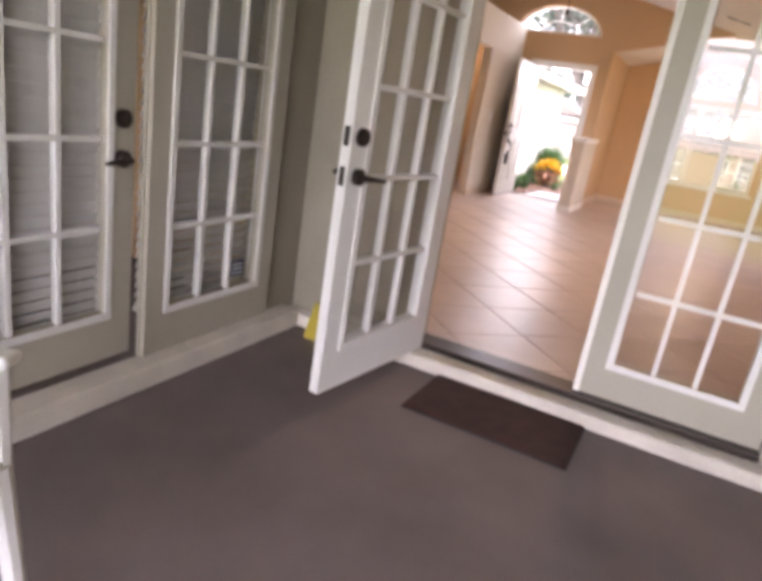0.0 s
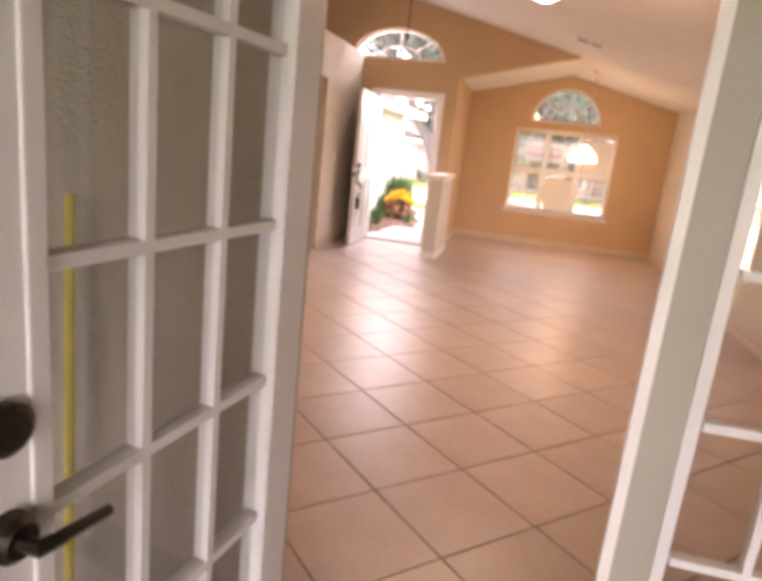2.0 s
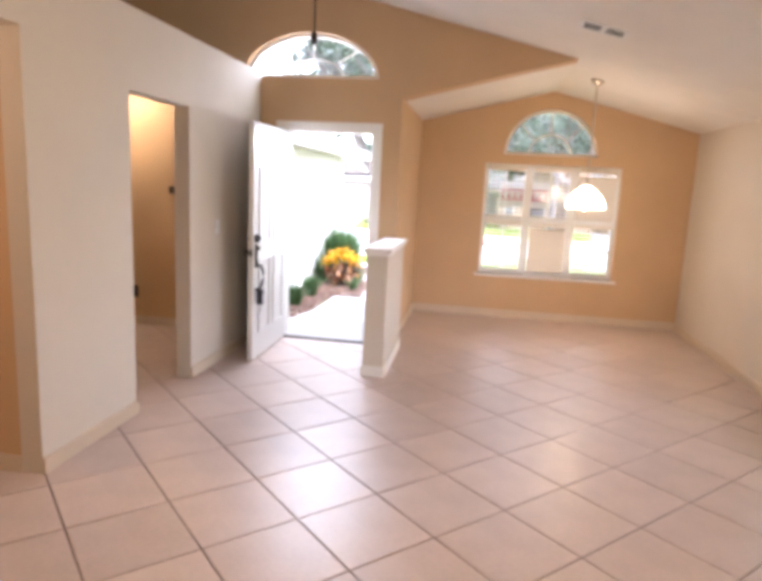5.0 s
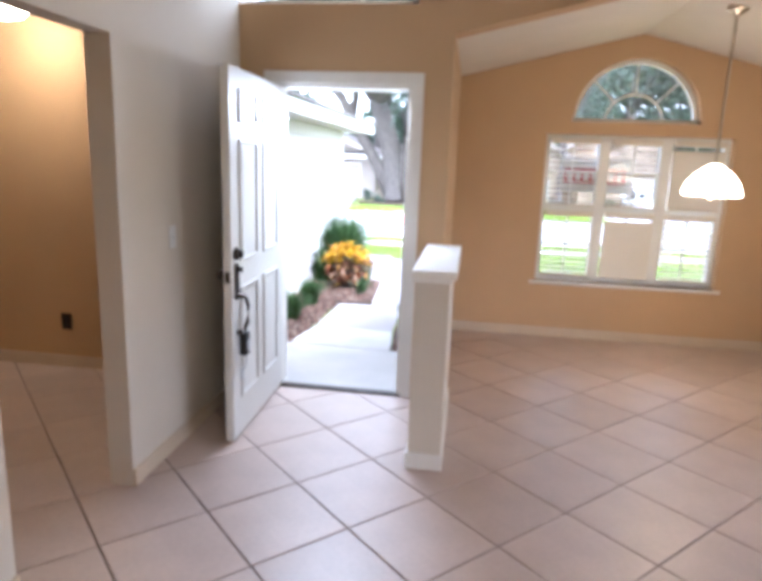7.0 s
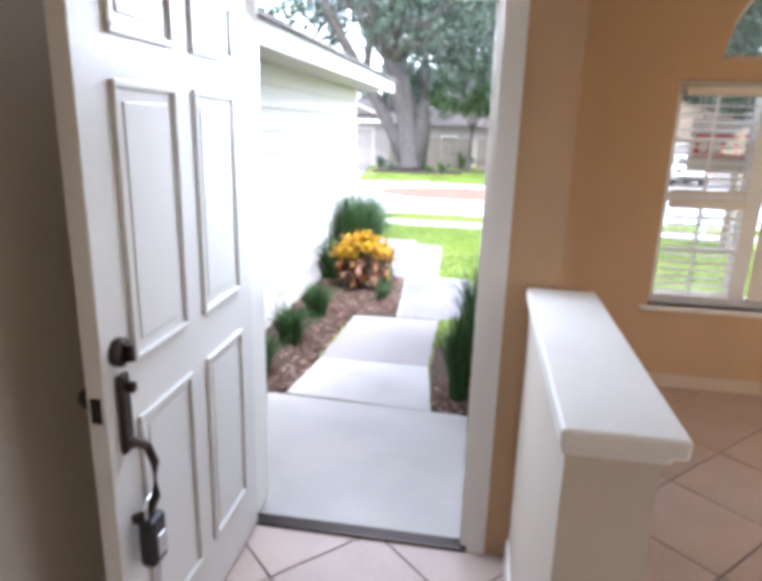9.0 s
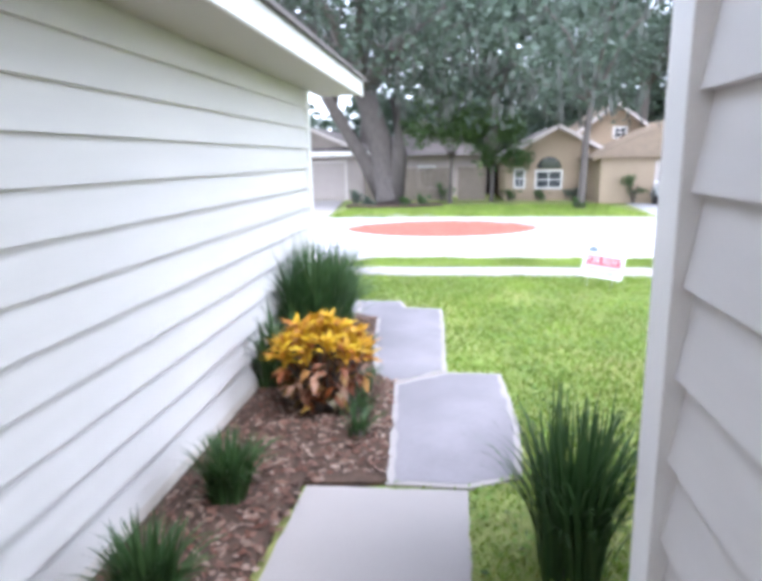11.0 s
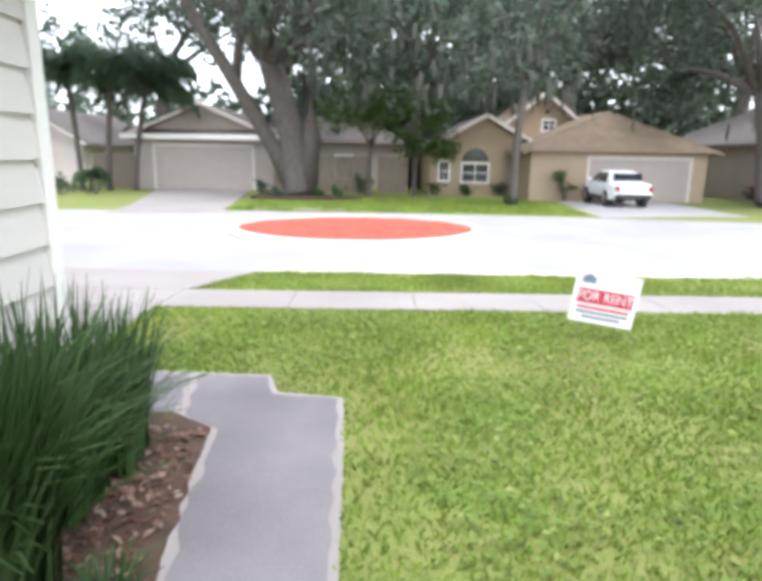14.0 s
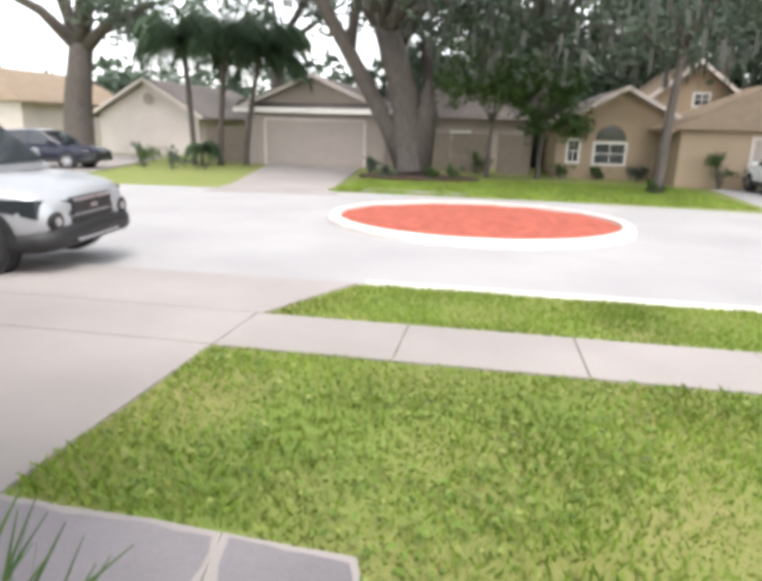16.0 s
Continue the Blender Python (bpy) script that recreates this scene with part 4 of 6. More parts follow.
path = new("front_path")
structure(path, "grey concrete front path with worn edges")
PIECES = (
    [(-1.22, 1.63), (0.66, 1.63), (0.66, 3.02), (-1.22, 3.12)],
    [(-0.54, 3.13), (0.43, 3.04), (0.33, 3.99), (-0.53, 3.99)],
    [(-0.53, 4.0), (0.33, 4.0), (0.32, 5.18), (-0.5, 5.15)],
    [(-0.10, 5.20), (0.32, 5.20), (0.60, 5.34), (0.65, 5.93), (0.59, 6.90), (0.18, 6.91), (-0.205, 6.62), (-0.17, 6.2)],
    [(-0.215, 6.635), (0.18, 6.925), (0.13, 8.3), (0.09, 8.95), (-0.31, 9.02), (-0.40, 9.30), (-0.90, 9.33), (-0.80, 8.66), (-0.58, 8.5), (-0.52, 7.8), (-0.39, 6.85)],
    [(-0.905, 9.33), (-1.84, 9.37), (-1.84, 8.70), (-0.805, 8.66)],
)


def ragged(poly, amp=0.012, step=0.09):
    """An outline with a slightly worn, uneven edge."""
    out = []
    for (x0, y0), (x1, y1) in zip(poly, poly[1:] + poly[:1]):
        d = math.hypot(x1 - x0, y1 - y0)
        k = max(1, int(d / step))
        for i in range(k):
            t = i / k
            q = amp * noise.noise(Vector((x0 + (x1 - x0) * t, y0 + (y1 - y0) * t, 0)) * 7) if i else 0
            out.append((x0 + (x1 - x0) * t - q * (y1 - y0) / d, y0 + (y1 - y0) * t + q * (x1 - x0) / d))
    return out


def shrunk(poly, d):
    """The outline moved inwards by d, for corners listed either way round."""
    n = len(poly)
    area = sum(poly[i][0] * poly[(i + 1) % n][1] - poly[(i + 1) % n][0] * poly[i][1] for i in range(n))
    s = 1 if area > 0 else -1
    out = []
    for i in range(n):
        ax, ay = poly[(i + 1) % n][0] - poly[i - 1][0], poly[(i + 1) % n][1] - poly[i - 1][1]
        q = math.hypot(ax, ay)
        out.append((poly[i][0] - s * d * ay / q, poly[i][1] + s * d * ax / q))
    return out


for k, poly in enumerate(PIECES):
    part("paving_slab", slab(B(), ragged(list(poly)) if k else list(poly), -0.10, 0.0, pz), M_ENTRY_BRIGHT if k < 2 else M_WALKDRIVE, path)
    if k > 2:
        part("grey_coating", slab(B(), ragged(shrunk(list(poly), 0.04), 0.03, 0.07), -0.002, 0.003, pz), M_CONC, path, "thin grey coating worn off along the edges")

drive = structure(new("driveway"), "pale concrete driveway with joints")
for x0, x1 in ((-4.6, -1.85), (-7.4, -4.615)):
    for y0, y1 in ((8.54, 9.49), (9.49, 11.26), (11.275, 12.10), (12.115, 13.42), (13.42, 13.64)):
        e0, e1 = (0.0, 0.0) if x1 < -2 or y0 < 12 else ((0.04, 0.55) if y0 < 13 else (0.55, 0.62))
        part("drive_slab", slab(B(), [(x0, y0), (x1 + e0, y0), (x1 + e1, y1), (x0, y1)], -0.08, 0.016, (lambda x, y: -0.40 - 0.35 * max(0, y - 13.42)) if y0 > 13 else gz), M_WALKDRIVE, drive)
walk_ = structure(new("pavement"), "pale concrete sidewalk slabs")
for i in range(24):
    x = -1.835 + i * 1.25
    part("pavement_slab", slab(B(), ragged([(x, 11.26), (x + 1.24, 11.26), (x + 1.24, 12.10), (x, 12.10)], 0.008, 0.2), -0.08, 0.016, gz), M_WALKDRIVE, walk_)
for i in range(12):
    x = -8.7 - i * 1.25
    part("pavement_slab", slab(B(), [(x, 11.26), (x + 1.24, 11.26), (x + 1.24, 12.10), (x, 12.10)], -0.08, 0.016, gz), M_WALKDRIVE, walk_)

# the road: a pale street that widens round an island
bm = B()
ys = [13.56, 17, 20, 21.2, 23, 24]
far = lambda x: 24.0 - 0.032 * max(0, abs(x + 2) - 2) ** 1.6 if abs(x) < 40 else 19.5
xs = list(np.linspace(-60, 60, 49))
cols_ = []
for x in xs:
    f = max(20.4, far(x))
    cols_.append([bm.verts.new((x, y, gz(x, y) + 0.012)) for y in (13.56, 17.0, 0.5 * (17 + f), f)])
for a, b in zip(cols_, cols_[1:]):
    for k in range(3):
        bm.faces.new((a[k], b[k], b[k + 1], a[k + 1]))
structure(part("road", bm, M_ROAD), "pale worn concrete street with a turning island")
bm = B()
for x0, x1 in ((-60, -7.5), (-1.22, 60)):
    box(bm, x0, x1, 13.42, 13.57, -0.55, -0.372, 0.02)
structure(part("curb", bm, M_CURB), "pale concrete curb along the street")
bm = B()
box(bm, -7.5, -1.22, 13.64, 13.72, -0.55, -0.468)
structure(part("gutter", bm, M_CONC), "dark gutter joint across the drive")


def ring(cx, cy, rx, ry, k=56, seed=0.0):
    return [(cx + rx * math.cos(6.2832 * i / k), cy + ry * math.sin(6.2832 * i / k)) for i in range(k)]


island = thing("traffic_island", pose(0.12, -1.0, 0), "oval traffic island with red mulch and a pale curb", "traffic island")
bm = B()
o, q = ring(-0.35, 20.4, 2.86, 2.65), ring(-0.35, 20.4, 2.64, 2.43)
rows_ = [[bm.verts.new((*p, gz(*p) + dz)) for p in e] for e, dz in ((o, -0.08), (o, 0.09), ([(-0.35 + (x + 0.35) * 0.985, 20.4 + (y - 20.4) * 0.985) for x, y in o], 0.14), (q, 0.14), (q, -0.05))]
for a, b in zip(rows_, rows_[1:]):
    for i in range(56):
        bm.faces.new((a[i], a[(i + 1) % 56], b[(i + 1) % 56], b[i]))
part("curb", bm, M_CURB, island, "pale concrete curb")
bm = B()
cv = bm.verts.new((-0.35, 20.4, gz(0, 20.4) + 0.20))
last = [cv] * 56
for s in (0.35, 0.65, 0.85, 1.0):
    cur = [bm.verts.new((-0.35 + (x + 0.35) * s, 20.4 + (y - 20.4) * s, gz(x, y) + 0.09 + 0.12 * (1 - s) + 0.03 * noise.noise(Vector((x * s, y * s, 0)) * 2))) for x, y in q]
    for i in range(56):
        j = (i + 1) % 56
        if s == 0.35:
            bm.faces.new((cv, cur[i], cur[j]))
        else:
            bm.faces.new((last[i], cur[i], cur[j], last[j]))
    last = cur
part("mulch", bm, M_REDMULCH, island, "red-brown bark mulch")
# drive of the grey house, its flower bed, and the tan house's drive
structure(part("driveway_grey_house", slab(B(), [(-10.9, 36.9), (-6.2, 36.9), (-4.5, 24.6), (-3.9, 23.2), (-7.4, 22.6), (-7.8, 25.5)], -0.05, 0.02, gz), M_WALKDRIVE), "grey driveway across the street")
structure(part("driveway_tan_house", slab(B(), [(7.9, 32.0), (12.6, 32.0), (11.6, 20.9), (6.6, 21.2)], -0.05, 0.02, gz), M_ROAD), "grey driveway of the tan house")
structure(part("driveway_white_house", slab(B(), [(-22.6, 41.0), (-18.4, 41.0), (-12.5, 23.0), (-17.5, 21.6)], -0.05, 0.02, gz), M_WALKDRIVE), "grey driveway of the white house")
structure(part("verge_walk_far", slab(B(), [(-3.6, 24.6), (-0.7, 24.5), (-0.6, 25.3), (-3.7, 25.6)], -0.05, 0.025, gz), M_WALKDRIVE), "pale walk beside the far flower bed")

# mulch beds beside the front path
bm = slab(B(), ragged([(WX, 3.13), (-0.56, 3.15), (-0.56, 4.5), (-0.52, 5.17), (-0.09, 5.22), (-0.165, 6.2), (-0.20, 6.62), (-0.385, 6.85), (-0.515, 7.8), (-0.575, 8.5), (-0.80, 8.67), (WX, 8.70)], 0.03), -0.05, 0.028, gz)
structure(part("flower_bed_left", bm, M_MULCH), "brown leaf-littered planting bed along the siding")
bm = slab(B(), ragged([(0.45, 3.04), (0.69, 3.04), (0.69, 3.72), (1.4, 3.75), (1.4, 4.5), (0.35, 4.4), (0.35, 3.95)], 0.02), -0.05, 0.028, gz)
structure(part("flower_bed_right", bm, M_MULCH), "brown leaf-littered planting bed at the corner")


def litter(name, n, region, size, material, label, zoff=0.03, zf=None):
    v, f = [], []
    zf = zf or gz
    for _ in range(n):
        x, y = region()
        a, s = random.uniform(0, 6.28), size * random.uniform(0.6, 1.3)
        t = random.uniform(-0.4, 0.4)
        z = zf(x, y) + zoff + random.uniform(0, 0.012)
        c, d = math.cos(a), math.sin(a)
        k = len(v)
        v += [(x - c * s, y - d * s, z), (x - d * s * 0.45, y + c * s * 0.45, z + t * s), (x + c * s, y + d * s, z + 0.2 * s), (x + d * s * 0.45, y - c * s * 0.45, z + 0.3 * s)]
        f.append((k, k + 1, k + 2, k + 3))
    ob = raw(name, v, f, material)
    return tagged(ob, label, "leaf litter", "", "stuff")


def inside(x, y, poly):
    c = False
    for (x0, y0), (x1, y1) in zip(poly, poly[1:] + poly[:1]):
        if (y0 > y) != (y1 > y) and x < (x1 - x0) * (y - y0) / (y1 - y0) + x0:
            c = not c
    return c


SOLID = [list(p) for p in PIECES[1:]]



def bed_spot():
    while True:
        x, y = random.uniform(WX + 0.03, -0.12), random.uniform(3.2, 8.5)
        if x < -0.42 - 0.1 * (y > 7) or 5.25 < y < 6.7:
            if not any(inside(x, y, p) for p in SOLID):
                return x, y


litter("leaf_litter", 3600, bed_spot, 0.028, M_LITTER, "dry fallen leaves and chips on the planting bed")
litter("leaf_litter", 500, lambda: (random.uniform(0.42, 0.69), random.uniform(3.06, 3.75)), 0.028, M_LITTER, "dry fallen leaves and chips on the corner bed")


def lawn_ok(x, y):
    if y < 11.24:
        if x < -1.83 or (x < -0.86 and y < 9.36) or (x < -0.1 and y < 8.6) or (x < 1.4 and y < 4.45) or y < 3.9:
            return False
        return not any(inside(x, y, p) for p in SOLID)
    return y > 12.12 and y < 13.40 and x > -1.80 + 0.45 * (y - 12.12)


def blades(name, n, x0, x1, y0, y1, h, w, label, ok=None, dense=None):
    """Grass: one bent blade of two triangles each."""
    v, f = [], []
    while len(f) < 2 * n:
        x, y = random.uniform(x0, x1), random.uniform(y0, y1)
        if dense and random.random() > dense(x, y):
            continue
        if ok and not ok(x, y):
            continue
        q = 0.75 + 0.5 * noise.noise(Vector((x, y, 0)) * 1.3)
        hh, a, ww = h * q * random.uniform(0.6, 1.35), random.uniform(0, 6.28), w * random.uniform(0.7, 1.3)
        lx, ly = random.uniform(-0.8, 0.8) * hh, random.uniform(-0.8, 0.8) * hh
        c, s = math.cos(a) * ww, math.sin(a) * ww
        z = gz(x, y) - 0.004
        k = len(v)
        v += [(x - c, y - s, z), (x + c, y + s, z), (x + lx * 0.4 + c * 0.8, y + ly * 0.4 + s * 0.8, z + hh * 0.6), (x + lx, y + ly, z + hh)]
        f += [(k, k + 1, k + 2), (k, k + 2, k + 3)]
    ob = raw(name, v, f, M_LAWN)
    return tagged(ob, label, "grass", "", "stuff")


blades("lawn_grass", 105000, -1.85, 5.2, 3.9, 13.4, 0.05, 0.006, "short bright green lawn grass with thin patches", lawn_ok, lambda x, y: min(1, 6 / (0.5 + (x - 0.2) ** 2 * 0.35 + abs(y - 8) ** 1.5 * 0.35)))
blades("lawn_grass", 26000, 5.2, 22, 5, 13.4, 0.07, 0.014, "short bright green lawn grass", lambda x, y: not 11.2 < y < 12.14)
blades("lawn_grass", 26000, -4.5, 6.8, 24.3, 31.5, 0.09, 0.022, "green lawn across the street")


M_WEED = leafmat("lawn_weeds", [(0.07, 0.12, 0.025), (0.18, 0.28, 0.05), (0.13, 0.21, 0.035), (0.34, 0.38, 0.12), (0.05, 0.085, 0.02)], 0.6)


def lawn_spot():
    while True:
        x, y = random.uniform(-1.8, 5.0), random.uniform(3.9, 11.2)
        if lawn_ok(x, y) and noise.noise(Vector((x, y, 3)) * 1.6) > -0.12 and random.random() < 3.0 / (1.5 + abs(y - 7)):
            return x, y


litter("lawn_weeds", 10000, lawn_spot, 0.021, M_WEED, "broad-leaved weeds and dry bits scattered in the lawn", 0.035)


def clump(name, x, y, n, h, spread, label, w=0.011, seedz=None):
    """Long strap leaves that rise from one tuft and arch outwards."""
    t = thing(name, pose(x, y, gz(x, y) + 0.02), label, "ornamental grass", "border grasses")
    v, f = [], []
    for _ in range(n):
        a = random.uniform(0, 6.28)
        r0 = spread * 0.35 * math.sqrt(random.random())
        ln = h * random.uniform(0.65, 1.2)
        out = random.uniform(0.08, 0.75) * spread * 1.3
        bx, by = r0 * math.cos(a + random.uniform(-1, 1)), r0 * math.sin(a + random.uniform(-1, 1))
        ww = w * random.uniform(0.6, 1.2)
        px, py = -math.sin(a), math.cos(a)
        k = len(v)
        m = 6
        for i in range(m):
            s = i / (m - 1)
            d = out * s ** 1.7
            z = ln * (s - 0.33 * (out / (spread * 1.0)) * s ** 3)
            q = ww * (1 - s ** 2.2) + 0.0008
            v += [(bx + d * math.cos(a) - px * q, by + d * math.sin(a) - py * q, z), (bx + d * math.cos(a) + px * q, by + d * math.sin(a) + py * q, z + 0.002)]
            if i:
                f.append((k + 2 * i - 2, k + 2 * i - 1, k + 2 * i + 1, k + 2 * i))
    raw("leaves", v, f, M_BLADE, t)["kind"] = "stuff"
    bm = B()
    lathe(bm, [(spread * 0.3, -0.03), (spread * 0.25, 0.03), (0.01, 0.05)], 10)
    part("crown", bm, M_BARK, t)
    return t


clump("tall_grass_clump", -0.92, 7.15, 620, 0.98, 0.52, "large dark green strap-leaved grass clump beside the path")
clump("broad_leaf_clump", -1.02, 6.55, 110, 0.62, 0.42, "dark strap-leaved plant against the siding", 0.017)
for x_, y_ in ((-0.32, 5.72), (-0.40, 6.45), (-0.55, 7.2), (-0.36, 6.05)):
    clump("dry_grass_tuft", x_, y_, 70, 0.20, 0.16, "small dry grass tuft at the bed edge", 0.005)
clump("tall_grass_clump", -0.93, 8.12, 260, 0.78, 0.42, "dark green strap-leaved grass clump at the bed's end")
clump("tall_grass_clump", -0.98, 7.75, 420, 0.85, 0.45, "large dark green strap-leaved grass clump beside the path")
for x, y, h in ((-0.90, 3.50, 0.34), (-0.86, 4.22, 0.34), (-0.84, 4.98, 0.34)):
    clump("small_grass_clump", x, y, 260, h, 0.22, "small dense dark green grass tuft in the planting bed", 0.008)
clump("corner_grass_clump", 0.72, 4.62, 300, 0.70, 0.36, "spiky green grass clump by the house corner", 0.009)
clump("corner_grass_clump", 0.58, 3.42, 200, 0.62, 0.16, "green strap-leaved plant by the house corner", 0.016)
clump("corner_grass_clump", 1.15, 4.35, 220, 0.62, 0.3, "spiky green grass clump by the house corner", 0.009)

# croton with yellow and red leaves
cr = thing("croton_bush", pose(-0.62, 6.12, gz(0, 6) + 0.02), "croton bush with yellow and red-brown leaves", "shrub")


def leaf_mesh(name, material, ln, wd):
    v = [(0, 0, 0), (-wd * 0.7, ln * 0.3, 0.012), (0, ln * 0.33, 0.0), (wd * 0.7, ln * 0.3, 0.012), (-wd, ln * 0.6, 0.004), (0, ln * 0.64, -0.004), (wd, ln * 0.6, 0.004), (0, ln, -0.05)]
    me = bpy.data.meshes.new(name)
    me.from_pydata(v, [], [(0, 2, 1), (0, 3, 2), (1, 2, 5, 4), (2, 3, 6, 5), (4, 5, 7), (5, 6, 7)])
    me.materials.append(material)
    return me


young = [leaf_mesh("leaf", M_CROTON, l_, w_) for l_, w_ in ((0.14, 0.021), (0.115, 0.018), (0.155, 0.023))]
old = [leaf_mesh("leaf", M_CROTLOW, l_, w_) for l_, w_ in ((0.14, 0.032), (0.11, 0.028))]
stems = B()
random.seed(11)
for i in range(22):
    a, r = 2.4 * i, 0.31 * math.sqrt((i + 0.5) / 22)
    top = Vector((r * math.cos(a), r * math.sin(a), random.uniform(0.58, 0.66) - 0.75 * r))
    base = Vector((0.07 * math.cos(a), 0.07 * math.sin(a), 0))
    mid = (base + top) / 2 + Vector((0, 0, 0.05))
    tube(stems, [base, mid, top], [0.012, 0.009, 0.006], 6)
    for k in range(28):
        low = k >= 17
        p = top if not low else base.lerp(top, random.uniform(0.25, 0.85))
        b = random.uniform(0, 360)
        up = random.uniform(28, 82) if not low else random.uniform(-25, 25)
        lf = new("leaf", random.choice(old if low else young))
        lf.parent = cr
        lf.matrix_local = Matrix.Translation(p + Vector((0, 0, random.uniform(-0.06, 0.03)))) @ pose(0, 0, 0, 0, 0, b) @ pose(0, 0, 0, up, random.uniform(-20, 20), 0)
part("stems", stems, M_BARK, cr)

# yard sign
sg = thing("yard_sign", look((2.07, 10.22, 0.07), (2.80, 15.0, 0.03)) @ pose(0, 0, 0, 0, 0, -8) @ Matrix.Diagonal((0.74, 0.84, 1, 1)), "white and red for-rent yard sign on wire legs", "sign")
M_SIGNW = mat("sign_board", (0.82, 0.80, 0.80), 0.5, 0.03)
M_SIGNR = mat("sign_red", (0.50, 0.03, 0.07), 0.5, 0.05)
M_SIGNB = mat("sign_blue_grey", (0.16, 0.20, 0.26), 0.5, 0.05)
part("board", box(B(), -0.335, 0.335, -0.245, 0.245, -0.004, 0.004, 0.002), M_SIGNW, sg)
part("red_band", box(B(), -0.29, 0.29, -0.06, 0.08, 0.004, 0.006), M_SIGNR, sg, "red band")
txt = bpy.data.curves.new("lettering", "FONT")
txt.body, txt.size, txt.extrude, txt.align_x, txt.align_y = "FOR RENT", 0.125, 0.001, "CENTER", "CENTER"
tmp = bpy.data.objects.new("lettering", txt)
scene.collection.objects.link(tmp)
me = bpy.data.meshes.new_from_object(tmp)
scene.collection.objects.unlink(tmp)
bpy.data.objects.remove(tmp)
me.materials.append(M_SIGNW)
lt = new("lettering", me)
lt.parent = sg
lt.location = (0, 0.01, 0.0075)
bm = B()
hexa(bm, [(-0.27, 0.13, 0.004), (-0.13, 0.13, 0.004), (-0.13, 0.17, 0.004), (-0.27, 0.17, 0.004), (-0.27, 0.13, 0.006), (-0.13, 0.13, 0.006), (-0.13, 0.17, 0.006), (-0.27, 0.17, 0.006)])
hexa(bm, [(-0.29, 0.17, 0.004), (-0.11, 0.17, 0.004), (-0.19, 0.22, 0.004), (-0.21, 0.22, 0.004), (-0.29, 0.17, 0.006), (-0.11, 0.17, 0.006), (-0.19, 0.22, 0.006), (-0.21, 0.22, 0.006)])
part("emblem", bm, M_SIGNB, sg, "blue-grey roof-shaped emblem")
for y in (-0.10, -0.145, -0.19):
    part("print_bar", box(B(), -0.27 if y > -0.18 else -0.2, 0.27 if y > -0.18 else 0.2, y - 0.012, y + 0.012, 0.004, 0.0055), M_SIGNR if y > -0.12 else M_SIGNB, sg)
for x in (-0.2, 0.2):
    bm = B()
    tube(bm, [(x, 0.2, -0.008), (x, -0.40, -0.008)], 0.004, 6)
    part("leg", bm, M_RIM, sg)
# stout grey post at the lawn's edge, and a pale marker by the sidewalk
po = thing("wooden_post", pose(4.68, 10.1, gz(0, 10.1)), "grey weathered wooden fence post at the lawn edge", "post")
part("shaft", box(B(), -0.13, 0.13, -0.13, 0.13, -0.05, 1.45, 0.012), M_WOODF, po)
part("cap", box(B(), -0.14, 0.14, -0.14, 0.14, 1.45, 1.48, 0.008), M_WOODF, po)
mk = thing("utility_marker", pose(4.65, 11.35, gz(0, 11.4)), "short pale blue-white utility marker post", "marker post")
part("shaft", box(B(), -0.05, 0.05, -0.03, 0.03, -0.03, 0.55, 0.01), mat("marker_white", (0.62, 0.70, 0.72), 0.5, 0.05), mk)
part("band", box(B(), -0.052, 0.052, -0.032, 0.032, 0.40, 0.47, 0.004), M_SIGNB, mk)

# ---- across the street ----


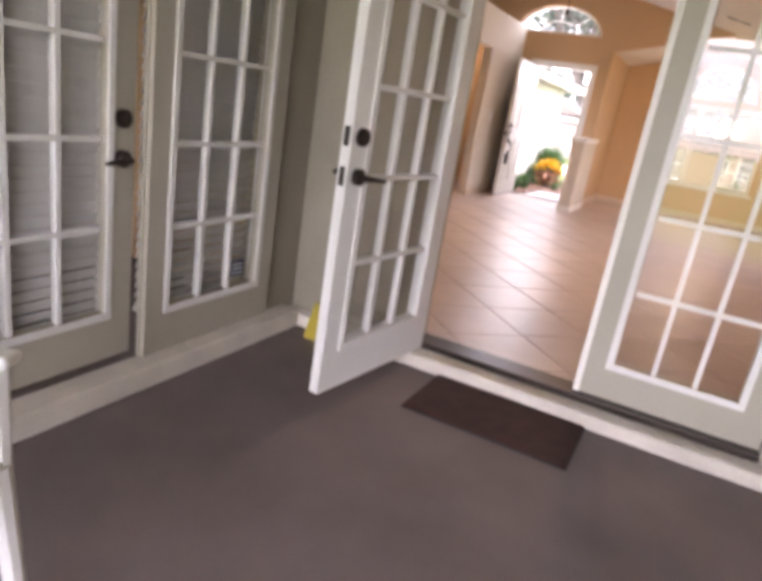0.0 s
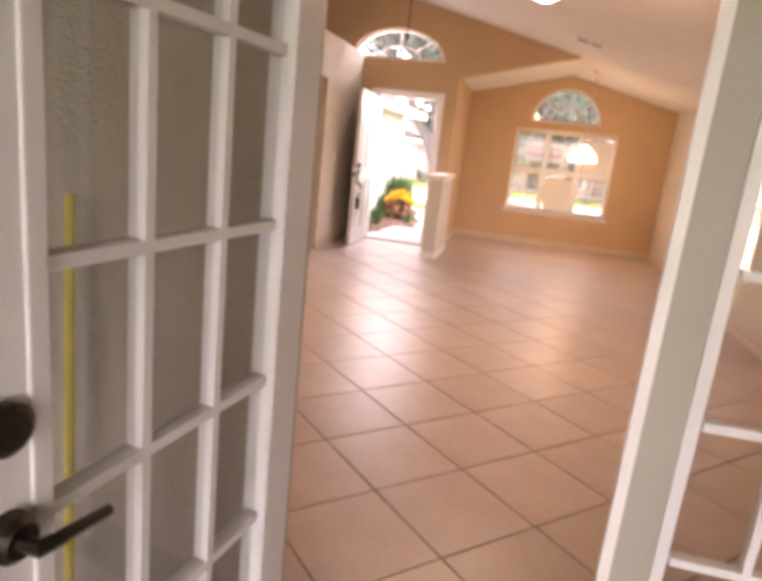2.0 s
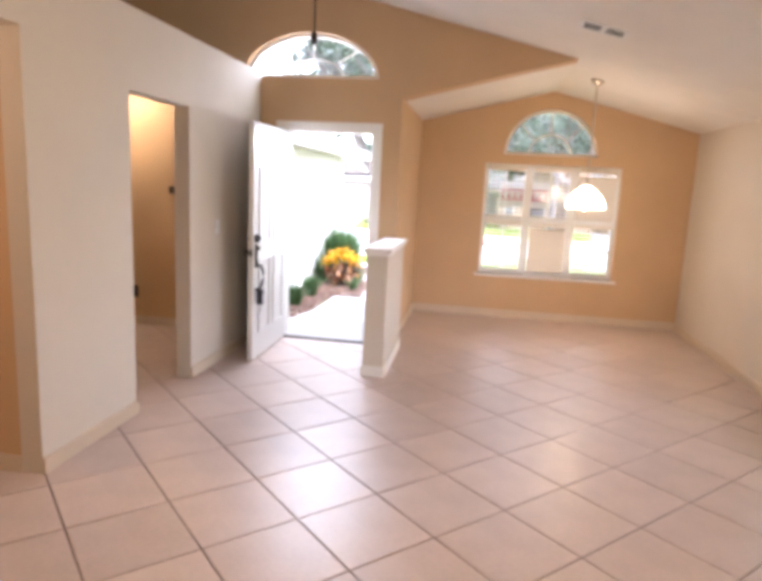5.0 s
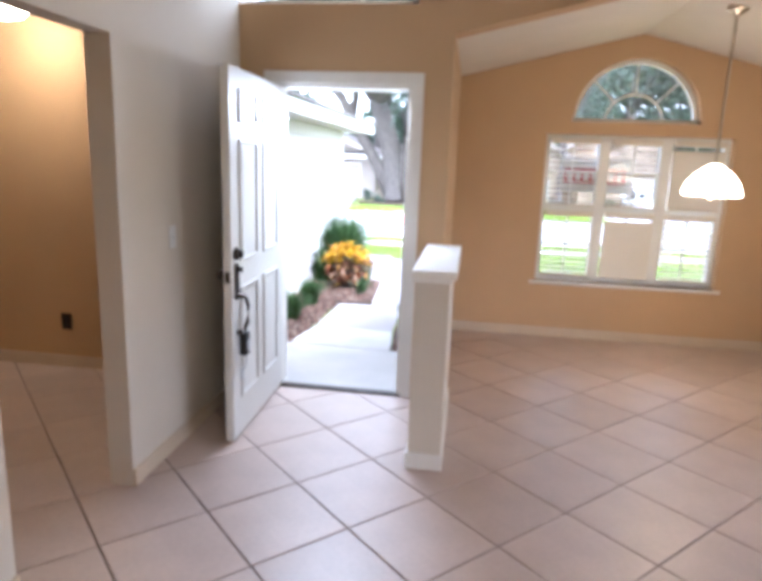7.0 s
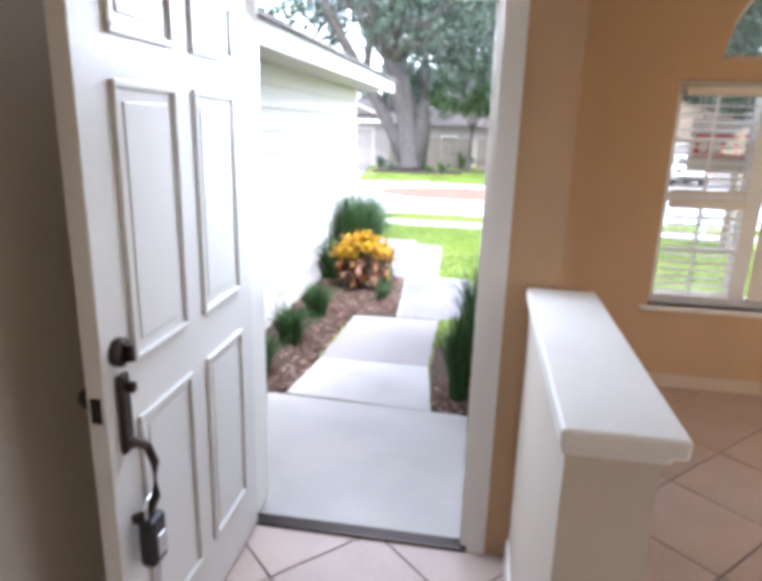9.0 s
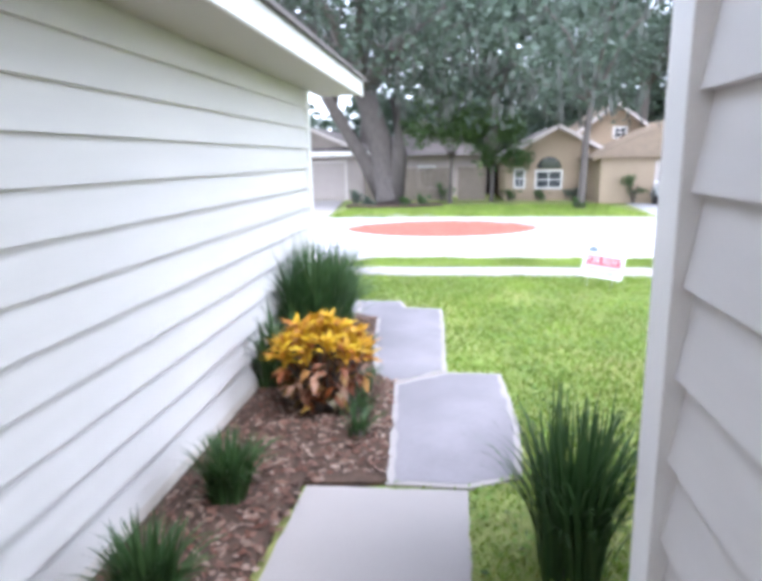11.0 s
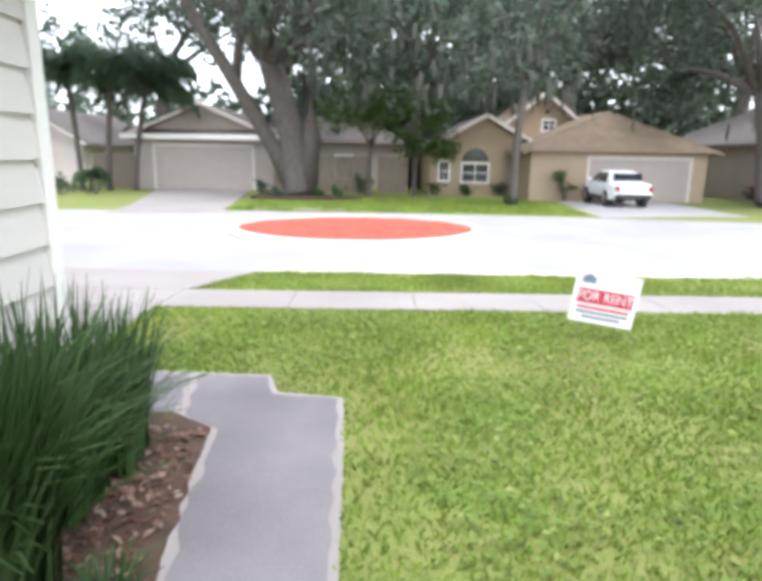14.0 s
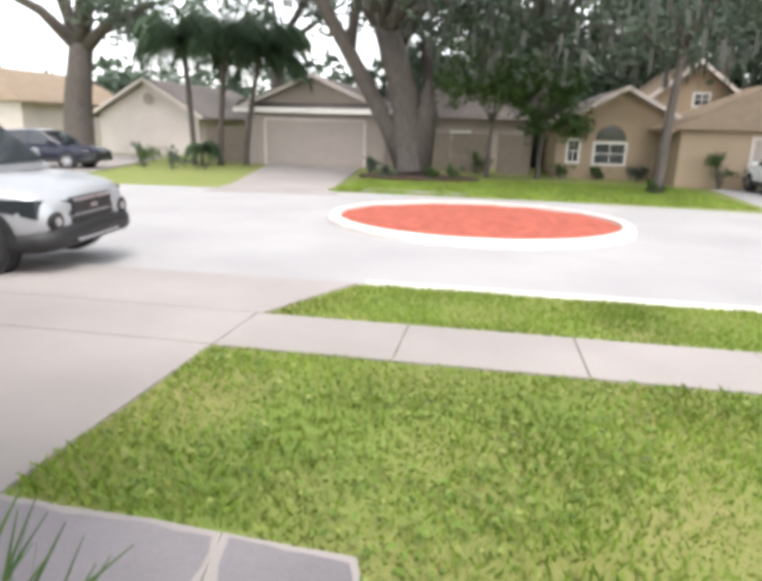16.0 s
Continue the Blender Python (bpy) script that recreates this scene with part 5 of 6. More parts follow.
def gable_house(name, x, y, w, d, eave, peak, wallm, roofm, label, group="houses across the street", hip=False, turn=0):
    """A house with its gable to the street: walls, a pitched roof with overhang, fascia."""
    h = thing(name, pose(x, y, gz(x, y), 0, 0, turn), label, "house", group)
    bm = B()
    hexa(bm, [(-w / 2, 0, -0.2), (w / 2, 0, -0.2), (w / 2, d, -0.2), (-w / 2, d, -0.2), (-w / 2, 0, eave), (w / 2, 0, eave), (w / 2, d, eave), (-w / 2, d, eave)])
    part("wall", bm, wallm, h)
    o = 0.45
    k = (peak - eave) / (w / 2)
    if not hip:
        bm = B()
        v = [bm.verts.new(p) for p in ((-w / 2, 0.02, eave), (w / 2, 0.02, eave), (0, 0.02, peak))] + [bm.verts.new(p) for p in ((-w / 2, d, eave), (w / 2, d, eave), (0, d, peak))]
        for fc in ((0, 1, 2), (3, 5, 4), (0, 2, 5, 3), (1, 4, 5, 2), (0, 3, 4, 1)):
            bm.faces.new([v[i] for i in fc])
        part("gable", bm, wallm, h)
    bm = B()
    y0 = -o
    for s in (-1, 1):
        e = (s * (w / 2 + o), eave - o * k)
        r0 = (0, peak)
        yr = y0 + (w * 0.28 if hip else 0)
        hexa(bm, [(e[0], y0, e[1]), (e[0], d + o, e[1]), (0, d + o, r0[1]), (0, yr, r0[1]), (e[0], y0, e[1] + 0.16), (e[0], d + o, e[1] + 0.16), (0, d + o, r0[1] + 0.16), (0, yr, r0[1] + 0.16)])
    if hip:
        v = [bm.verts.new(p) for p in ((-w / 2 - o, y0, eave - o * k + 0.15), (w / 2 + o, y0, eave - o * k + 0.15), (0, y0 + w * 0.28, peak + 0.15))]
        bm.faces.new(v)
    part("roof", bm, roofm, h)
    for s in (-1, 1):
        if hip:
            break
        bm = B()
        hexa(bm, [(s * (w / 2 + o), y0 - 0.03, eave - o * k), (0, y0 - 0.03, peak), (0, y0, peak), (s * (w / 2 + o), y0, eave - o * k), (s * (w / 2 + o), y0 - 0.03, eave - o * k + 0.2), (0, y0 - 0.03, peak + 0.2), (0, y0, peak + 0.2), (s * (w / 2 + o), y0, eave - o * k + 0.2)])
        part("fascia", bm, M_HOUSEB, h)
    return h


def garage_door(h, x, w, z1, material):
    g = part("garage_door", box(B(), x - w / 2, x + w / 2, -0.02, 0.0, 0.0, z1), material, h)
    for j in range(4):
        for i in range(8):
            a, b = x - w / 2 + (i + 0.12) * w / 8, x - w / 2 + (i + 0.88) * w / 8
            c, e = (j + 0.14) * z1 / 4, (j + 0.86) * z1 / 4
            part("panel", box(B(), a, b, -0.035, -0.02, c, e), material, g)
    bm = B()
    box(bm, x - w / 2 - 0.12, x - w / 2, -0.04, 0, 0, z1 + 0.12)
    box(bm, x + w / 2, x + w / 2 + 0.12, -0.04, 0, 0, z1 + 0.12)
    box(bm, x - w / 2, x + w / 2, -0.04, 0, z1, z1 + 0.12)
    part("garage_trim", bm, M_HOUSEB, h)


def house_window(h, x, z0, w, hh, arch_=False, dark=M_CARGLASS):
    wn_ = part("window", box(B(), x - w / 2 - 0.07, x + w / 2 + 0.07, -0.04, 0.0, z0 - 0.07, z0 + hh + 0.07), M_TRIM, h)
    for i in range(2):
        for j in range(2):
            part("pane", box(B(), x - w / 2 + i * w / 2 + 0.02, x - w / 2 + (i + 1) * w / 2 - 0.02, -0.05, -0.04, z0 + j * hh / 2 + 0.02, z0 + (j + 1) * hh / 2 - 0.02), dark, wn_)
    if arch_:
        bm = B()
        n = 14
        v = [bm.verts.new((x + w / 2 * math.cos(math.pi * i / n), -0.05, z0 + hh + 0.12 + w / 2 * math.sin(math.pi * i / n))) for i in range(n + 1)]
        f = bm.faces.new(v)
        r = bmesh.ops.extrude_face_region(bm, geom=[f])
        bmesh.ops.translate(bm, vec=(0, 0.05, 0), verts=[q for q in r["geom"] if isinstance(q, bmesh.types.BMVert)])
        part("arched_pane", bm, dark, wn_)


a_ = gable_house("grey_house", -8.6, 37.2, 7.0, 12, 2.65, 4.1, M_HOUSEA, M_ROOF, "low grey-taupe house with a wide garage door and clipped gable")
garage_door(a_, 0, 4.88, 2.13, M_GARDOOR)
part("eave_band", box(B(), -3.9, 3.9, -0.62, -0.42, 2.48, 2.72), M_TRIM, a_, "pale eave band")
part("porch_roof", hexa(bm := B(), [(-3.9, -0.6, 2.6), (3.9, -0.6, 2.6), (3.9, 0.3, 3.0), (-3.9, 0.3, 3.0), (-3.9, -0.6, 2.7), (3.9, -0.6, 2.7), (3.9, 0.3, 3.1), (-3.9, 0.3, 3.1)]) and bm, M_ROOF, a_)
a2 = gable_house("grey_house_wing", -2.0, 40.5, 7.0, 9, 2.6, 4.6, M_HOUSEA, M_ROOF, "grey-taupe house wing with a dark window", hip=True)
house_window(a2, 0.3, 0.6, 0.9, 1.2)
b_ = gable_house("white_house", -20.4, 42.5, 6.4, 12, 2.35, 4.2, M_HOUSEB, M_ROOF, "pale house with a white garage door and gable vent")
garage_door(b_, 0.3, 4.4, 1.95, M_HOUSEB)
part("vent", lathe(B(), [(0.36, 0.0), (0.36, 0.06)], 8), M_HOUSEA, b_, "octagonal gable vent").matrix_local = pose(0.1, 0.0, 3.2, 90)
b2 = gable_house("tile_roof_house", -33.0, 42.0, 9, 12, 3.0, 5.0, M_HOUSEB, M_ROOFTAN, "pale house with a red-brown roof", hip=True)
c_ = gable_house("beige_house", 5.3, 35.6, 5.2, 10, 2.25, 3.65, M_HOUSEC, M_ROOF, "beige house with an arched front window")
house_window(c_, -0.4, 0.65, 1.25, 0.85, True)
house_window(c_, -1.9, 0.7, 0.45, 0.9)
d_ = gable_house("tan_house", 10.6, 32.4, 7.6, 12, 2.15, 3.75, M_HOUSEC, M_ROOFTAN, "tan house with a broad brown roof over the garage", hip=True)
garage_door(d_, 0.9, 4.3, 1.8, M_GARDOOR)
d2 = gable_house("tan_upper_gable", 8.5, 37.5, 3.6, 6, 3.5, 4.9, M_HOUSEC, M_ROOFTAN, "tan upper gable behind the garage roof")
house_window(d2, 0.3, 3.2, 0.6, 0.5)
e_ = gable_house("dark_house", 22.5, 33.0, 10, 10, 2.6, 4.6, M_HOUSEA, M_ROOF, "low house in deep shade under the trees", hip=True)
garage_door(e_, -1.0, 4.9, 2.13, M_WOODF)
for x0, x1, y in ((-4.9, -0.4, 36.5), (-14.6, -12.3, 38.0), (0.2, 1.6, 36.5)):
    fn = thing("wooden_fence", pose(0, y, gz(0, y)), "brown weathered wooden fence between the houses", "fence", "fences")
    x = x0
    while x < x1:
        part("plank", box(B(), x, x + 0.14, 0, 0.02, 0, 1.75 + random.uniform(-0.03, 0.03)), M_WOODF, fn)
        x += 0.15
    part("rail", box(B(), x0, x1, 0.02, 0.06, 0.4, 0.5), M_WOODF, fn)
    part("rail", box(B(), x0, x1, 0.02, 0.06, 1.3, 1.4), M_WOODF, fn)


def leaf_cloud(n, blobs, size, gaps=True):
    """Many small leaf quads in a cluster of uneven lumps; the outline is ragged, with gaps."""
    v, f = [], []
    tw = sum(b[3] * b[4] for b in blobs)
    for (bx, by, bz, br_, bw) in blobs:
        for _ in range(int(n * br_ * bw / tw)):
            d = Vector((random.gauss(0, 1), random.gauss(0, 1), random.gauss(0, 0.8))).normalized() * br_ * (random.random() ** 0.45)
            p = Vector((bx, by, bz)) + d
            if gaps and (noise.noise(p * 0.75) < -0.08 or noise.noise(p * 2.1) < -0.22):
                continue
            s = size * random.uniform(0.5, 1.4)
            u = Vector((random.gauss(0, 1), random.gauss(0, 1), random.gauss(0, 0.6))).normalized() * s
            w_ = Vector((random.gauss(0, 1), random.gauss(0, 1), random.gauss(0, 1))).normalized() * s * 0.6
            k = len(v)
            v += [p - u, p + w_, p + u, p - w_]
            f.append((k, k + 1, k + 2, k + 3))
    return v, f


def tree(name, x, y, h, r, lean, crown, n, leaf, label, spread=3.2, moss=0, limbs=6, seed=1, base_z=None, category="tree"):
    random.seed(seed)
    t = thing(name, pose(x, y, gz(x, y)), label, category, "street trees")
    bm = B()
    fork = h * 0.42
    tx, ty = lean
    tube(bm, [(0, 0, -0.2), (0.02, 0, 0.25), (tx * 0.35, ty * 0.35, fork * 0.55), (tx, ty, fork)], [r * 1.6, r * 1.1, r * 0.92, r * 0.8], 12)
    blobs = []
    for i in range(limbs):
        a = 6.2832 * i / limbs + random.uniform(-0.4, 0.4)
        ln = spread * random.uniform(0.7, 1.15)
        zt = h * random.uniform(0.5, 0.95)
        e = (tx + ln * math.cos(a), ty + ln * math.sin(a), zt)
        m1 = (tx + ln * 0.35 * math.cos(a), ty + ln * 0.35 * math.sin(a), fork + (zt - fork) * 0.5)
        tube(bm, [(tx, ty, fork * 0.95), m1, e], [r * 0.55, r * 0.36, r * 0.1], 8)
        blobs.append((*e, crown * random.uniform(0.7, 1.1), 1.0))
        for k in range(3):
            q = random.uniform(0.45, 1.0)
            e2 = (m1[0] + (e[0] - m1[0]) * q + random.uniform(-1, 1) * crown * 0.8, m1[1] + (e[1] - m1[1]) * q + random.uniform(-1, 1) * crown * 0.8, m1[2] + (e[2] - m1[2]) * q + random.uniform(-0.3, 0.7) * crown)
            tube(bm, [(m1[0] + (e[0] - m1[0]) * q * 0.7, m1[1] + (e[1] - m1[1]) * q * 0.7, m1[2] + (e[2] - m1[2]) * q * 0.7), e2], [r * 0.18, r * 0.05], 6)
            blobs.append((*e2, crown * random.uniform(0.45, 0.75), 1.2))
    part("trunk", bm, M_BARK, t, smooth=True)
    v, f = leaf_cloud(int(1.75 * n), blobs, leaf)
    raw("crown", v, f, M_OAK if category == "tree" else M_PALE, t)["kind"] = "stuff"
    if moss:
        v, f = [], []
        for _ in range(moss // 2):
            b = random.choice(blobs)
            p = Vector(b[:3]) + Vector((random.uniform(-1, 1) * b[3], random.uniform(-1, 1) * b[3], random.uniform(-0.9, 0.1) * b[3]))
            ln, w_, a = random.uniform(0.25, 0.9), random.uniform(0.02, 0.06), random.uniform(0, 3.14)
            k = len(v)
            c, s = math.cos(a) * w_, math.sin(a) * w_
            v += [(p.x - c, p.y - s, p.z), (p.x + c, p.y + s, p.z), (p.x + c * 0.7 + random.uniform(-0.1, 0.1), p.y + s * 0.7, p.z - ln * 0.6), (p.x - c * 0.6, p.y - s * 0.6, p.z - ln * 0.6), (p.x + random.uniform(-0.1, 0.1), p.y, p.z - ln)]
            f += [(k, k + 1, k + 2, k + 3), (k + 3, k + 2, k + 4)]
        raw("moss", v, f, M_MOSS, t)["kind"] = "stuff"
    return t


oak = tree("oak_tree", -3.05, 32.0, 13.5, 0.62, (-1.3, 0.2), 2.9, 15000, 0.17, "large leaning live oak with grey bark and hanging moss", 5.0, 2600, 7, 3)
tree("street_tree", 5.2, 28.4, 10.5, 0.15, (0.25, 0.1), 2.3, 11000, 0.15, "slim grey-trunked oak on the far lawn", 3.4, 1500, 6, 5)
tree("oak_tree", -20.9, 36.5, 13, 0.70, (0.5, 0.3), 2.2, 5500, 0.18, "massive old oak beside the white house", 4.5, 900, 6, 8)
tree("street_tree", 15.2, 29.5, 10.5, 0.28, (-0.6, 0.2), 2.6, 11000, 0.15, "spreading oak shading the tan house", 4.2, 900, 7, 9)
tree("street_tree", 19.5, 26.0, 12.5, 0.35, (-0.5, 0.0), 2.8, 11000, 0.16, "dark spreading oak by the far drives", 4.6, 700, 7, 12)
tree("oak_tree", 2.2, 44.0, 15.5, 0.5, (0.3, 0.2), 3.2, 12000, 0.22, "tall moss-hung oak behind the houses", 5.0, 2200, 7, 15)
tree("oak_tree", -6.5, 47.0, 16, 0.5, (0.3, 0.2), 3.2, 6500, 0.24, "tall oak behind the grey house", 5.2, 1500, 7, 16)
tree("oak_tree", 12.0, 46.0, 16.5, 0.5, (0.3, 0.2), 3.4, 12000, 0.24, "tall oak behind the tan house", 5.6, 1800, 7, 17)
tree("oak_tree", 22.0, 44.0, 16, 0.5, (0.3, 0.2), 3.4, 9000, 0.24, "tall dark oak behind the far houses", 5.6, 900, 7, 18)
tree("oak_tree", -14.5, 48.0, 13.5, 0.5, (0.3, 0.2), 2.6, 3000, 0.24, "tall oak between the houses", 4.6, 600, 6, 19)
tree("small_tree", -0.2, 33.6, 5.4, 0.10, (0.1, 0.0), 1.3, 6000, 0.10, "small bright green tree in the far yard", 1.3, 0, 5, 21, category="small tree")
tree("small_tree", 1.9, 34.5, 4.4, 0.09, (0.1, 0.0), 1.1, 4500, 0.10, "small yellow-green shrub tree by the fence", 1.1, 0, 5, 22, category="small tree")
bm = B()
tube(bm, [(-0.15, 0.1, 0.1), (-1.1, 0.0, 2.0), (-2.6, -0.2, 4.6), (-4.3, -0.3, 7.4), (-5.6, -0.2, 10.0)], [0.46, 0.34, 0.29, 0.23, 0.1], 12)
tube(bm, [(-2.6, -0.2, 4.6), (-2.4, 0.4, 7.0), (-3.0, 0.8, 9.6)], [0.26, 0.2, 0.08], 10)
tube(bm, [(0.2, -0.1, 0.0), (0.5, -0.2, 2.4), (0.35, -0.1, 5.0)], [0.5, 0.38, 0.3], 12)
part("side_trunk", bm, M_BARK, oak, "grey trunk leaning far out", True)


def palm(x, y, h, r, lean, n, ln, label, seed):
    """A feather palm: ringed slim trunk and arching fronds of many narrow leaflets."""
    random.seed(seed)
    t = thing("palm_tree", pose(x, y, gz(x, y)), label, "palm tree", "street trees")
    bm = B()
    k = 12
    tube(bm, [(lean[0] * (i / k) ** 1.5, lean[1] * (i / k) ** 1.5, -0.1 + (h + 0.1) * i / k) for i in range(k + 1)], [r * (1.35 if i == 0 else 1.0 + 0.08 * (i % 2)) for i in range(k + 1)], 9)
    part("trunk", bm, M_BARK, t, smooth=True)
    for j in range(n):
        a = 2.4 * j + random.uniform(-0.3, 0.3)
        rise = random.uniform(-0.2, 1.15)
        v, f = [], []
        c, s_ = math.cos(a), math.sin(a)
        m = 22
        for i in range(m):
            q = (i + 1) / m
            out = ln * (q - 0.28 * q ** 3)
            z = h + ln * (rise * q - (0.55 + 0.55 * rise) * q ** 2.2)
            px, py = lean[0] + out * c, lean[1] + out * s_
            w = ln * 0.30 * math.sin(math.pi * min(1, 0.12 + q * 0.9)) + 0.06
            for side in (-1, 1):
                dx, dy = -s_ * side, c * side
                ex, ey = px + dx * w * 0.6 + c * w * 0.35, py + dy * w * 0.6 + s_ * w * 0.35
                ez = z - w * random.uniform(0.55, 0.95)
                o = 0.05
                k0 = len(v)
                v += [(px - c * o, py - s_ * o, z), (px + c * o, py + s_ * o, z), (ex + c * 0.015, ey + s_ * 0.015, ez), (ex - c * 0.015, ey - s_ * 0.015, ez)]
                f.append((k0, k0 + 1, k0 + 2, k0 + 3))
        raw("frond", v, f, M_PALM, t)["kind"] = "stuff"
    return t


palm(-12.6, 35.2, 5.9, 0.13, (0.5, 0.1), 44, 3.4, "tall feather palm with drooping dark green fronds", 41)
palm(-11.6, 35.9, 5.3, 0.12, (0.9, 0.0), 40, 3.2, "feather palm with drooping dark green fronds", 42)
palm(-13.7, 34.8, 5.6, 0.12, (-0.3, 0.0), 40, 3.0, "feather palm with drooping dark green fronds", 43)
palm(-12.9, 33.9, 0.9, 0.10, (0.1, 0.0), 14, 1.1, "low young palm in the far yard", 44)

# far woods that close the view
random.seed(51)
blobs = []
for i in range(60):
    x = -75 + i * 2.6
    blobs.append((x, random.uniform(56, 66), random.uniform(1, 3) if x < -8 else random.uniform(2, 6), random.uniform(3.0, 4.5), 1.0))
    if random.random() < (0.05 if x < -4 else 0.75):
        blobs.append((x + random.uniform(-1, 1), random.uniform(57, 68), random.uniform(7, 10), random.uniform(2.6, 4.0), 1.0))
v, f = leaf_cloud(42000, blobs, 0.55, False)
tagged(raw("woods", v, f, M_OAK), "dark green woods behind the houses", "woods", "", "stuff")


def shrub(x, y, r, h, n, material, label, leaf=0.05, seed=1):
    random.seed(seed)
    t = thing("shrub", pose(x, y, gz(x, y)), label, "shrub", "shrubs across the street")
    bl = [(random.uniform(-0.5, 0.5) * r, random.uniform(-0.4, 0.4) * r, h * random.uniform(0.35, 0.7), h * random.uniform(0.28, 0.42), 1.0) for _ in range(7)]
    v, f = leaf_cloud(n, bl, leaf)
    raw("foliage", v, f, material, t)["kind"] = "stuff"
    for b in bl:
        bm = B()
        tube(bm, [(b[0] * 0.2, b[1] * 0.2, -0.05), (b[0], b[1], b[2])], [0.02, 0.008], 5)
        part("stem", bm, M_BARK, t)
    return t


for i, (x, y, r, h) in enumerate(((-3.9, 30.6, 0.8, 0.55), (-2.2, 30.2, 0.9, 0.55), (-1.4, 30.6, 0.6, 0.6), (-4.6, 31.4, 0.6, 0.8), (3.0, 35.0, 0.8, 0.7), (4.4, 34.9, 0.9, 0.6), (5.9, 34.9, 0.9, 0.7), (5.1, 28.3, 0.45, 0.5), (-14.5, 31.6, 1.4, 1.0), (-13.0, 31.4, 1.5, 0.9), (-11.8, 31.6, 1.3, 0.9), (-0.6, 36.0, 0.9, 1.1), (-15.6, 33.5, 0.8, 1.0), (8.2, 31.9, 0.6, 1.6))):
    shrub(x, y, r, h, 1500, M_PALE if i % 3 else M_OAK, "low green shrub across the street", 0.06, 60 + i)
structure(part("flower_bed_far", slab(B(), ring(-2.7, 30.9, 2.3, 1.5, 24), -0.05, 0.12, gz), M_MULCH), "raised dark planting bed round the oak")

# ---- vehicles ----


def loft(bm, rows_):
    """Joins rows of points into a closed skin with end caps."""
    rr = [[bm.verts.new(p) for p in row] for row in rows_]
    for a, b in zip(rr, rr[1:]):
        for k in range(len(a)):
            bm.faces.new((a[k], a[(k + 1) % len(a)], b[(k + 1) % len(b)], b[k]))
    bm.faces.new(rr[0][::-1])
    bm.faces.new(rr[-1])


def section(x, hw, z0, z1, e=0.16):
    """A rounded car section across y at x."""
    w2 = hw * 0.9
    return [(x, -hw * 0.86, z0), (x, -hw, z0 + (z1 - z0) * 0.2), (x, -hw, z0 + (z1 - z0) * 0.6), (x, -hw * 0.97, z1 - (z1 - z0) * 0.16), (x, -w2, z1), (x, 0, z1 + 0.025),
            (x, w2, z1), (x, hw * 0.97, z1 - (z1 - z0) * 0.16), (x, hw, z0 + (z1 - z0) * 0.6), (x, hw, z0 + (z1 - z0) * 0.2), (x, hw * 0.86, z0)]


